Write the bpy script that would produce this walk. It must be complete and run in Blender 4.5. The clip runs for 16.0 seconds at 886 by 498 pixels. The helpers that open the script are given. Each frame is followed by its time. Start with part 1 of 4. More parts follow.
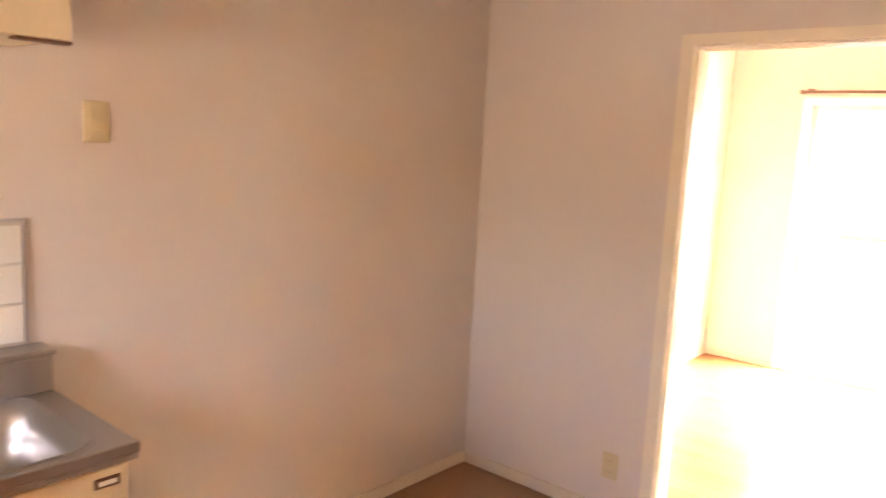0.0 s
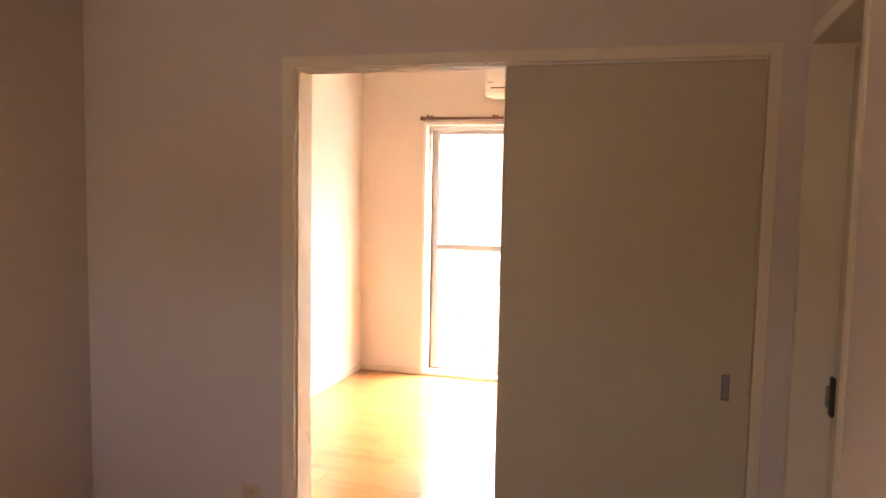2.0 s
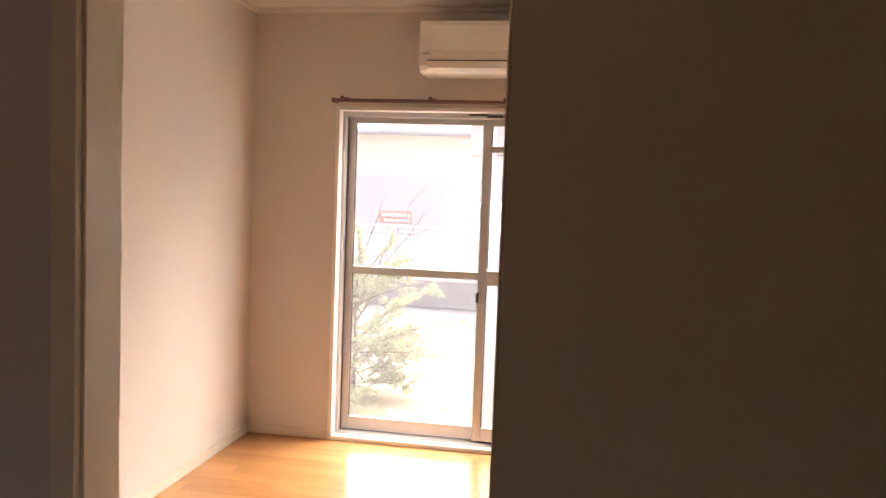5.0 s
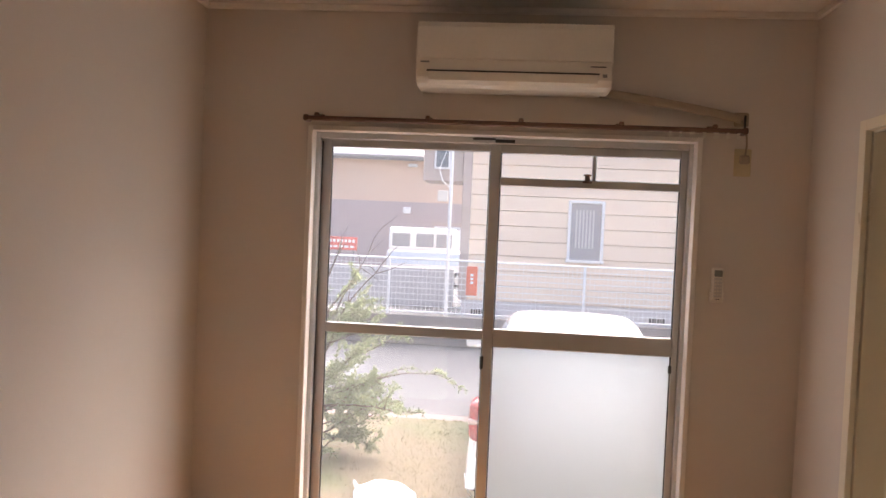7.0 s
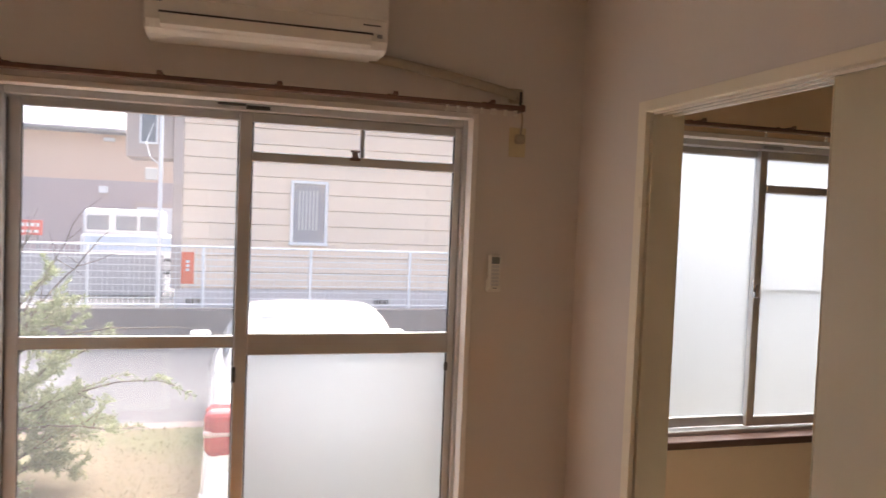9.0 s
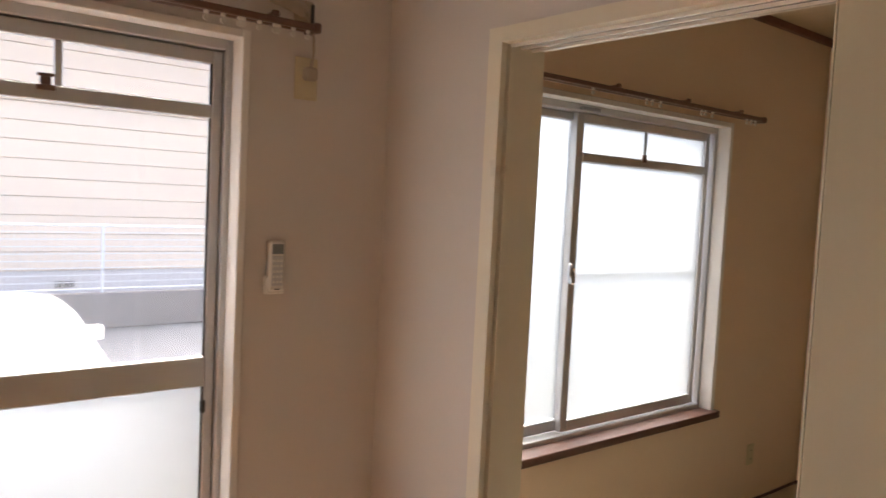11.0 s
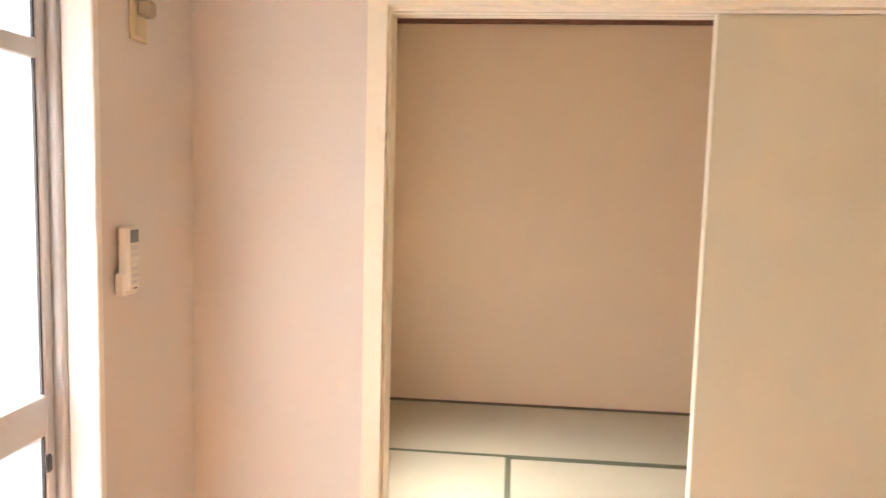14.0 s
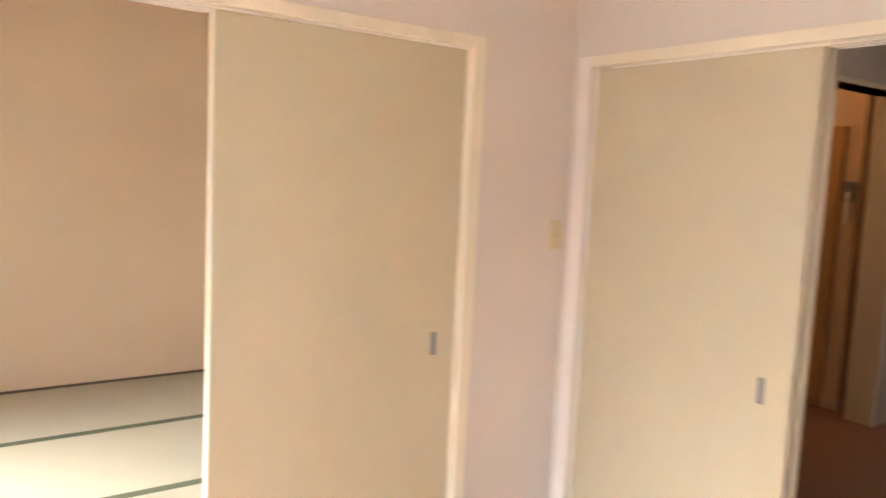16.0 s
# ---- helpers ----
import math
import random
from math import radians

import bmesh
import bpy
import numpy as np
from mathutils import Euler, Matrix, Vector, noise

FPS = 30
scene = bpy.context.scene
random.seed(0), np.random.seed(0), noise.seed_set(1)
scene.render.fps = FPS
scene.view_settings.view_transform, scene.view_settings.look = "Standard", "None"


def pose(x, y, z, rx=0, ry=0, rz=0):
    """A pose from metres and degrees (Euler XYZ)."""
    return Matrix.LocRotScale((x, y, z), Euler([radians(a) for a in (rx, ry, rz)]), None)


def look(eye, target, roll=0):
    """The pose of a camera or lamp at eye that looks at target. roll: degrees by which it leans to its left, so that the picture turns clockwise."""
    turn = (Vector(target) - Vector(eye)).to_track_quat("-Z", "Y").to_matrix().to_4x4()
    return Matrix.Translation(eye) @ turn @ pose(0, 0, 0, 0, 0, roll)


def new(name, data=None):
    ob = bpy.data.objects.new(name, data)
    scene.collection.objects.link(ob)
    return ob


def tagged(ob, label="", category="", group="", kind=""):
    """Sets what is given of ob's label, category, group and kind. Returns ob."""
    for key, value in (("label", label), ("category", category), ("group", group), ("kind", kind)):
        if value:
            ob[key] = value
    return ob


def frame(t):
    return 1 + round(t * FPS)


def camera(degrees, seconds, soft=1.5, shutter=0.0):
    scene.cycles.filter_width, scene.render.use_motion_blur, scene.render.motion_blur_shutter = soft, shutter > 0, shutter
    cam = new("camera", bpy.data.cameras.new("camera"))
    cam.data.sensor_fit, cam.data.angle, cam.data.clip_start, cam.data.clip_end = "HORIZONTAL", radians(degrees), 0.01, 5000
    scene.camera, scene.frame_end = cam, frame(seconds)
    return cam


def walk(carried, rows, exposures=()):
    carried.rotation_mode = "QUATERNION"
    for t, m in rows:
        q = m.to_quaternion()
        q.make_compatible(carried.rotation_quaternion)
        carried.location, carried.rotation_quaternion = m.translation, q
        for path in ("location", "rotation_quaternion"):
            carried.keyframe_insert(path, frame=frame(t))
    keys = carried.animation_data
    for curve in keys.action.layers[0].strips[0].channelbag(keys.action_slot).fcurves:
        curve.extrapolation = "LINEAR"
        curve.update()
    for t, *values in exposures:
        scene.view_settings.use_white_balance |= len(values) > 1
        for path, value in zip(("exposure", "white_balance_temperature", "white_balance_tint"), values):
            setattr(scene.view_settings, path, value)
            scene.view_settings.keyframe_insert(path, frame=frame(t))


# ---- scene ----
cam = camera(60.9, 16.0, shutter=0.4)
PATH = [
    (0, (1.274, -2.875, 1.613), (-0.015, -1.374, 1.326), 3.0),
    (0.5, (1.337, -2.873, 1.599), (0.28, -1.192, 1.365), 1.9),
    (1, (1.395, -2.867, 1.602), (0.559, -1.06, 1.411), 0.7),
    (1.5, (1.443, -2.83, 1.592), (0.796, -0.943, 1.445), 0.8),
    (2, (1.46, -2.721, 1.583), (0.893, -0.811, 1.408), 1.1),
    (2.5, (1.451, -2.524, 1.583), (0.875, -0.619, 1.385), 1.2),
    (3, (1.432, -2.335, 1.58), (0.86, -0.426, 1.414), 2.0),
    (3.5, (1.287, -2.11, 1.566), (0.775, -0.186, 1.383), 2.6),
    (4, (1.143, -1.918, 1.58), (0.726, 0.031, 1.408), 2.3),
    (4.5, (1.068, -1.617, 1.533), (0.703, 0.343, 1.366), 2.1),
    (4.7, (1.043, -1.506, 1.514), (0.691, 0.457, 1.361), 2.1),
    (7, (0.559, -0.54, 1.6), (0.385, 1.451, 1.538), 2.5),
    (7.5, (0.471, -0.415, 1.57), (0.409, 1.583, 1.512), 2.3),
    (8, (0.394, -0.289, 1.587), (0.6, 1.7, 1.534), 2.4),
    (8.5, (0.359, -0.174, 1.609), (0.771, 1.782, 1.543), 2.3),
    (11, (0.496, 1.005, 1.602), (1.756, 2.553, 1.474), 2.8),
    (11.5, (0.404, 1.237, 1.619), (1.888, 2.572, 1.497), 3.1),
    (12, (0.252, 1.412, 1.616), (1.944, 2.475, 1.539), 3.6),
    (12.5, (0.073, 1.582, 1.621), (1.891, 2.407, 1.502), 2.6),
    (13, (0.0, 1.792, 1.6), (1.874, 2.476, 1.456), 2.1),
    (13.5, (-0.037, 2.006, 1.607), (1.902, 2.467, 1.435), 1.7),
    (14, (-0.129, 2.189, 1.592), (1.852, 2.376, 1.397), 1.5),
    (14.5, (-0.3, 2.34, 1.6), (1.685, 2.172, 1.406), 1.5),
    (15, (-0.35, 2.452, 1.587), (1.586, 1.991, 1.388), 3.2),
    (15.5, (-0.32, 2.45, 1.586), (1.512, 1.678, 1.367), 3.1),
    (16, (-0.43, 2.455, 1.57), (1.194, 1.307, 1.361), 2.7),
]
walk(cam, [(t, look(eye, target, roll)) for t, eye, target, roll in PATH],
     [(0, 6.4, 7300, 13), (0.5, 5.75, 7400, 17), (1.0, 5.35, 7550, 20), (1.5, 5.15, 7600, 20), (2.5, 4.85, 7600, 20), (3.5, 4.4, 7500, 19), (4.5, 3.8, 7200, 17), (7, 2.5, 6500, 14), (8.5, 2.48, 6450, 13),
      (11, 2.8, 6300, 10), (12, 3.35, 6600, 12.5), (12.5, 3.72, 6600, 12.5), (13.5, 4.28, 6400, 11), (14.5, 4.32, 6250, 10), (16, 4.38, 6100, 8)])


# ---- light ----
world = bpy.data.worlds.new("overcast_sky")
scene.world = world
world.use_nodes = True
wn = world.node_tree.nodes
sky = wn.new("ShaderNodeTexSky")
sky.sky_type = "NISHITA"
sky.sun_disc = False
sky.sun_elevation, sky.sun_rotation = radians(56), radians(23)
sky.dust_density, sky.air_density, sky.ozone_density = 7.0, 0.7, 0.3
wn["Background"].inputs["Strength"].default_value = 0.12
world.node_tree.links.new(sky.outputs[0], wn["Background"].inputs["Color"])
sun = new("sun", bpy.data.lights.new("sun", "SUN"))
sun.data.energy, sun.data.angle, sun.data.color = 1.15, radians(85), (1.0, 0.99, 0.97)
sun.matrix_world = look((5, 18, 19), (0, 6, 0))
# Added warm fill lamp that brightens the kitchen; its source is unseen and invented.
kfill = new("kitchen_warm_fill", bpy.data.lights.new("kitchen_warm_fill", "AREA"))
kfill.data.shape, kfill.data.size, kfill.data.size_y, kfill.data.energy = "RECTANGLE", 0.9, 0.7, 0.27
kfill.data.color = (1.0, 0.63, 0.31)
kfill.matrix_world = look((-0.2, -3.93, 1.55), (-0.2, 0, 1.35))


# ---- materials ----
def mat(name, color, rough=0.6, metal=0.0, vary=0.06, scale=3.0, fine=60.0, bump=0.05, bump_dist=0.002, spec=0.5, island=0.0, stretch=(1, 1, 1), per_object=0.0, coat=0.0):
    """A surface with two scales of variation, in object space."""
    m = bpy.data.materials.new(name)
    m.use_nodes = True
    n, l = m.node_tree.nodes, m.node_tree.links
    b = n["Principled BSDF"]
    b.inputs["Metallic"].default_value = metal
    b.inputs["Specular IOR Level"].default_value = spec
    b.inputs["Coat Weight"].default_value = coat
    geo = n.new("ShaderNodeNewGeometry")
    mp = n.new("ShaderNodeMapping")
    mp.inputs["Scale"].default_value = stretch
    l.new(geo.outputs["Position"], mp.inputs["Vector"])
    big, small = n.new("ShaderNodeTexNoise"), n.new("ShaderNodeTexNoise")
    for t, s, d in ((big, scale, 4), (small, fine, 3)):
        t.inputs["Scale"].default_value, t.inputs["Detail"].default_value = s, d
        l.new(mp.outputs[0], t.inputs["Vector"])
    add = n.new("ShaderNodeMath")
    add.operation = "ADD"
    l.new(big.outputs["Fac"], add.inputs[0])
    l.new(small.outputs["Fac"], add.inputs[1])
    last = add.outputs[0]
    for amount, node, out in ((island, geo, "Random Per Island"), (per_object, None, "Random")):
        if amount:
            node = node or n.new("ShaderNodeObjectInfo")
            mul = n.new("ShaderNodeMath")
            mul.operation = "MULTIPLY_ADD"
            l.new(node.outputs[out], mul.inputs[0])
            mul.inputs[1].default_value = amount / max(vary, 0.01)
            l.new(last, mul.inputs[2])
            last = mul.outputs[0]
    ramp = n.new("ShaderNodeMapRange")
    ramp.inputs["From Min"].default_value, ramp.inputs["From Max"].default_value = 0.6, 1.4 + (island + per_object) / max(vary, 0.01)
    ramp.inputs["To Min"].default_value, ramp.inputs["To Max"].default_value = 1 - vary - per_object - island, 1 + vary
    l.new(last, ramp.inputs["Value"])
    hsv = n.new("ShaderNodeHueSaturation")
    hsv.inputs["Color"].default_value = (*color, 1)
    l.new(ramp.outputs[0], hsv.inputs["Value"])
    l.new(hsv.outputs[0], b.inputs["Base Color"])
    rr = n.new("ShaderNodeMapRange")
    rr.inputs["From Min"].default_value, rr.inputs["From Max"].default_value = 0.3, 0.7
    rr.inputs["To Min"].default_value, rr.inputs["To Max"].default_value = max(0.02, rough - 0.06), min(1, rough + 0.06)
    l.new(big.outputs["Fac"], rr.inputs["Value"])
    l.new(rr.outputs[0], b.inputs["Roughness"])
    if bump:
        bp = n.new("ShaderNodeBump")
        bp.inputs["Strength"].default_value, bp.inputs["Distance"].default_value = bump, bump_dist
        l.new(small.outputs["Fac"], bp.inputs["Height"])
        l.new(bp.outputs[0], b.inputs["Normal"])
    return m


def leafy(m, share, tint):
    """Mixes light passing through thin leaves or a hazy film into a material."""
    n, l = m.node_tree.nodes, m.node_tree.links
    b, out = n["Principled BSDF"], n["Material Output"]
    t, mix = n.new("ShaderNodeBsdfTranslucent"), n.new("ShaderNodeMixShader")
    t.inputs["Color"].default_value = (*tint, 1)
    mix.inputs[0].default_value = share
    l.new(b.outputs[0], mix.inputs[1]), l.new(t.outputs[0], mix.inputs[2])
    l.new(mix.outputs[0], out.inputs["Surface"])
    return m


def patchy(m, color, scale, lo, hi):
    """Lays soft patches of a second colour over a material."""
    n, l = m.node_tree.nodes, m.node_tree.links
    hsv = next(k for k in n if k.bl_idname == "ShaderNodeHueSaturation")
    geo, tex, mr, mix = n.new("ShaderNodeNewGeometry"), n.new("ShaderNodeTexNoise"), n.new("ShaderNodeMapRange"), n.new("ShaderNodeMix")
    tex.inputs["Scale"].default_value, tex.inputs["Detail"].default_value = scale, 3
    mr.inputs["From Min"].default_value, mr.inputs["From Max"].default_value = lo, hi
    mix.data_type = "RGBA"
    mix.inputs[6].default_value = hsv.inputs["Color"].default_value[:]
    mix.inputs[7].default_value = (*color, 1)
    l.new(geo.outputs["Position"], tex.inputs["Vector"])
    l.new(tex.outputs["Fac"], mr.inputs["Value"])
    l.new(mr.outputs[0], mix.inputs[0])
    l.new(mix.outputs[2], hsv.inputs["Color"])


def glass(name, rough, tint=(1, 1, 1), film=0.0):
    m = bpy.data.materials.new(name)
    m.use_nodes = True
    b = m.node_tree.nodes["Principled BSDF"]
    b.inputs["Base Color"].default_value = (*tint, 1)
    b.inputs["Transmission Weight"].default_value = 1.0
    b.inputs["Roughness"].default_value = rough
    b.inputs["IOR"].default_value = 1.45
    return leafy(m, film, (0.9, 0.92, 0.95)) if film else m


WALL = mat("embossed_wallpaper", (0.665, 0.605, 0.54), 0.75, vary=0.03, scale=1.2, fine=320, bump=0.35, bump_dist=0.0008, spec=0.25)
CEIL = mat("ceiling_paper", (0.82, 0.78, 0.72), 0.8, vary=0.03, fine=250, bump=0.3, bump_dist=0.0008, spec=0.2)
TWALL = mat("sand_wallpaper", (0.78, 0.605, 0.435), 0.85, vary=0.05, scale=1.5, fine=400, bump=0.45, bump_dist=0.001, spec=0.2)
TRIM = mat("cream_trim", (0.78, 0.71, 0.56), 0.33, vary=0.015, fine=6, bump=0)
LEAF = mat("cream_door_sheet", (0.55, 0.492, 0.342), 0.42, vary=0.03, scale=1.5, fine=9, bump=0)
CASING = mat("window_casing_white", (0.80, 0.75, 0.69), 0.4, vary=0.02, fine=8, bump=0)
BASEB = mat("baseboard_vinyl", (0.68, 0.61, 0.50), 0.45, vary=0.04, bump=0.04)
ALU = mat("anodised_aluminium", (0.56, 0.55, 0.54), 0.4, 0.7, vary=0.03, fine=10, bump=0)
ALUD = mat("dark_gasket", (0.06, 0.055, 0.05), 0.6, vary=0.1)
STEEL = mat("stainless_steel", (0.43, 0.425, 0.42), 0.33, 1.0, vary=0.03, scale=4, fine=300, bump=0)
PULL = mat("dull_metal_pull", (0.22, 0.21, 0.2), 0.4, 0.6, vary=0.06, bump=0)
CHROME = mat("chrome", (0.7, 0.7, 0.7), 0.15, 1.0, vary=0.02, bump=0)
BROWNM = mat("brown_metal_rail", (0.15, 0.08, 0.052), 0.4, 0.2, vary=0.1)
WOODB = mat("dark_brown_wood", (0.12, 0.055, 0.035), 0.45, vary=0.2, fine=30, stretch=(1, 8, 8), bump=0.1)
MOULD = mat("reddish_brown_moulding", (0.20, 0.085, 0.05), 0.5, vary=0.15, fine=30, bump=0.1)
PLANK = mat("honey_laminate_plank", (0.51, 0.25, 0.095), 0.2, vary=0.18, scale=2.2, fine=26, bump=0.02, stretch=(1, 9, 9), per_object=0.2, spec=0.5, coat=0.15)
SUBFLOOR = mat("floor_joint", (0.16, 0.08, 0.035), 0.6, vary=0.1)
KFLOOR = mat("brown_vinyl_floor", (0.27, 0.145, 0.085), 0.42, vary=0.12, scale=4, fine=50, stretch=(1, 6, 6))
TATAMI = mat("rush_weave", (0.51, 0.45, 0.325), 0.7, vary=0.07, scale=3, fine=200, bump=0.5, bump_dist=0.0012, stretch=(1, 1, 1), spec=0.3)
BORDER = mat("green_cloth_border", (0.115, 0.12, 0.066), 0.8, vary=0.1, fine=300, bump=0.3)
PLASTIC = mat("white_plastic", (0.72, 0.68, 0.6), 0.4, vary=0.03, bump=0.02)
IVORY = mat("ivory_plate", (0.60, 0.51, 0.31), 0.45, vary=0.03, bump=0.02)
GREYP = mat("grey_plastic", (0.24, 0.235, 0.23), 0.45, vary=0.05, bump=0.02)
DARKP = mat("dark_plastic", (0.035, 0.033, 0.03), 0.4, vary=0.1, bump=0.02)
LCD = mat("display_grey_green", (0.22, 0.23, 0.225), 0.25, vary=0.02, bump=0)
TAPE = mat("taped_hose", (0.40, 0.325, 0.235), 0.65, vary=0.06, fine=50, bump=0.15)
TILE = mat("glazed_tile", (0.78, 0.76, 0.68), 0.15, vary=0.02, bump=0.02, per_object=0.03)
GROUT = mat("grout", (0.62, 0.60, 0.54), 0.85, vary=0.05)
CABW = mat("cream_cabinet", (0.72, 0.62, 0.42), 0.35, vary=0.03, bump=0.02)
HALLWALL = mat("hall_wallpaper", (0.66, 0.50, 0.34), 0.75, vary=0.04, fine=250, bump=0.3)
HDOOR = mat("brown_hall_door", (0.45, 0.27, 0.1), 0.45, vary=0.12, fine=30, stretch=(8, 8, 1))
CLEAR = glass("clear_glass", 0.0, film=0.022)
FROST = glass("frosted_glass", 0.6, (0.385, 0.42, 0.445))
GROOVE = mat("polished_track_groove", (0.62, 0.6, 0.57), 0.16, 0.6, vary=0.03, bump=0)
TRACK = mat("glossy_track", (0.80, 0.75, 0.66), 0.18, vary=0.02, bump=0.01)
HOUSEGLASS = mat("grey_house_glass", (0.30, 0.31, 0.33), 0.12, vary=0.05, bump=0)
FOLD = mat("pale_curtain", (0.5, 0.5, 0.5), 0.8, vary=0.05)
ASPHALT = mat("wet_asphalt", (0.10, 0.10, 0.105), 0.8, spec=0.25, vary=0.15, scale=0.8, fine=60, bump=0.3, bump_dist=0.004)
CONC = mat("concrete", (0.33, 0.31, 0.29), 0.85, vary=0.12, scale=1.5, fine=40, bump=0.3, bump_dist=0.003)
GROUND = mat("dry_soil_grass", (0.155, 0.125, 0.08), 0.95, vary=0.1, scale=1.3, fine=60, bump=0.15, bump_dist=0.004)
GRASS = mat("grass_blades", (0.16, 0.13, 0.082), 0.8, vary=0.14, scale=1.2, fine=8, bump=0, island=0.05)
BARK = mat("grey_bark", (0.12, 0.09, 0.065), 0.9, vary=0.2, fine=60, bump=0.6, bump_dist=0.004)
NEEDLE = mat("needle_leaves", (0.26, 0.305, 0.16), 0.7, vary=0.2, scale=4, fine=20, bump=0, island=0.35)
SIDING = mat("peach_siding", (0.84, 0.68, 0.51), 0.6, vary=0.05, scale=0.5, fine=30, bump=0.1, stretch=(1, 1, 3))
SIDEDARK = mat("siding_corner", (0.5, 0.41, 0.35), 0.6, vary=0.05)
leafy(NEEDLE, 0.45, (0.34, 0.38, 0.22))
leafy(GRASS, 0.6, (0.165, 0.138, 0.086))
patchy(GROUND, (0.115, 0.125, 0.06), 0.9, 0.46, 0.64)
patchy(GRASS, (0.12, 0.13, 0.062), 0.9, 0.46, 0.64)
patchy(ASPHALT, (0.16, 0.16, 0.165), 0.5, 0.5, 0.62)
FARTAN = mat("tan_render", (0.66, 0.50, 0.38), 0.85, vary=0.05, scale=0.4)
FARBROWN = mat("mauve_brown_render", (0.46, 0.38, 0.365), 0.85, vary=0.05, scale=0.4)
FARROOF = mat("slate_roof", (0.30, 0.305, 0.34), 0.6, vary=0.06, scale=0.6)
YELLOWW = mat("yellow_render", (0.55, 0.42, 0.2), 0.85, vary=0.05)
WHITEP = mat("white_paint", (0.80, 0.80, 0.78), 0.35, vary=0.03, bump=0.02)
CARPAINT = mat("white_car_paint", (0.80, 0.80, 0.80), 0.2, vary=0.02, bump=0, coat=0.8)
CARGLASS = mat("tinted_car_glass", (0.2, 0.22, 0.235), 0.06, vary=0.03, bump=0)
REDL = mat("red_lens", (0.34, 0.055, 0.06), 0.15, vary=0.05, bump=0)
CLEARL = mat("pale_lens", (0.5, 0.38, 0.36), 0.15, vary=0.05, bump=0)
RUBBER = mat("rubber", (0.03, 0.03, 0.03), 0.8, vary=0.1)
REDSIGN = mat("orange_red_sign", (0.72, 0.12, 0.04), 0.5, vary=0.05, bump=0.02)
SIGNRED = mat("red_banner", (0.62, 0.13, 0.1), 0.6, vary=0.06)
BAG = mat("white_bag_film", (0.8, 0.8, 0.8), 0.35, vary=0.03, fine=30, bump=0.3, bump_dist=0.004)
FOLIAGE = mat("far_foliage", (0.12, 0.14, 0.07), 0.85, vary=0.25, bump=0, island=0.4)


# ---- builders ----
def box(bm, x0, x1, y0, y1, z0, z1, bevel=0.0, seg=1):
    """Adds a box to bm, with rounded edges if bevel is given."""
    vs = bmesh.ops.create_cube(bm, size=1.0)["verts"]
    bmesh.ops.transform(bm, verts=vs, matrix=Matrix.Translation(((x0 + x1) / 2, (y0 + y1) / 2, (z0 + z1) / 2)) @ Matrix.Diagonal((x1 - x0, y1 - y0, z1 - z0, 1)))
    if bevel:
        es = list({e for v in vs for e in v.link_edges})
        bmesh.ops.bevel(bm, geom=es, offset=bevel, segments=seg, affect="EDGES", profile=0.5)
    return bm


def B(*a, **k):
    return box(bmesh.new(), *a, **k)


def boxes(rows, bevel=0.0):
    bm = bmesh.new()
    for r in rows:
        box(bm, *r, bevel=bevel)
    return bm


def cyl(bm, p, q, r, r2=None, seg=12):
    """Adds a rod from p to q."""
    p, q = Vector(p), Vector(q)
    d = q - p
    m = Matrix.Translation((p + q) / 2) @ d.to_track_quat("Z", "Y").to_matrix().to_4x4()
    bmesh.ops.create_cone(bm, cap_ends=True, segments=seg, radius1=r, radius2=r if r2 is None else r2, depth=d.length, matrix=m)
    return bm


def tube(bm, pts, r, seg=8, r_end=None):
    """Adds a swept tube through the points."""
    pts = [Vector(p) for p in pts]
    rings = []
    for i, p in enumerate(pts):
        d = (pts[min(i + 1, len(pts) - 1)] - pts[max(i - 1, 0)]).normalized()
        u = d.cross(Vector((0.31, 0.17, 0.93))).normalized()
        v = d.cross(u)
        rad = r if r_end is None else r + (r_end - r) * i / (len(pts) - 1)
        rings.append([bm.verts.new(p + rad * (math.cos(a) * u + math.sin(a) * v)) for a in (2 * math.pi * k / seg for k in range(seg))])
    for a, b in zip(rings, rings[1:]):
        for k in range(seg):
            bm.faces.new((a[k], a[(k + 1) % seg], b[(k + 1) % seg], b[k]))
    for ring in (rings[0], rings[-1]):
        bm.faces.new(ring)
    return bm


def slab_with_hole(outer, inner, z0, z1, ro=0.004, ri=0.07, n=5):
    """One flat slab with rounded corners and a rounded opening; outer and inner are x0, x1, y0, y1."""
    bm = bmesh.new()

    def ring(q, rad, z):
        pts = []
        for k, (x, y, sx, sy) in enumerate(((q[1], q[3], -1, -1), (q[0], q[3], 1, -1), (q[0], q[2], 1, 1), (q[1], q[2], -1, 1))):
            for i in range(n + 1):
                a = math.pi / 2 * (k + i / n)
                pts.append(bm.verts.new((x + sx * rad + rad * math.cos(a), y + sy * rad + rad * math.sin(a), z)))
        return pts

    o, h = [ring(outer, ro, z) for z in (z0, z1)], [ring(inner, ri, z) for z in (z0, z1)]
    for k in range(len(o[0])):
        m = (k + 1) % len(o[0])
        for z in (0, 1):
            bm.faces.new((o[z][k], o[z][m], h[z][m], h[z][k]))
        for w in (o, h):
            bm.faces.new((w[0][k], w[0][m], w[1][m], w[1][k]))
    return bm


def mesh(name, bm, material, smooth=False):
    me = bpy.data.meshes.new(name)
    bmesh.ops.recalc_face_normals(bm, faces=bm.faces)
    bm.to_mesh(me)
    bm.free()
    me.materials.append(material)
    if smooth:
        me.polygons.foreach_set("use_smooth", [True] * len(me.polygons))
    return me


def part(name, bm, material, parent, label="", smooth=False):
    ob = new(name, mesh(name, bm, material, smooth))
    ob.parent = parent
    return tagged(ob, label)


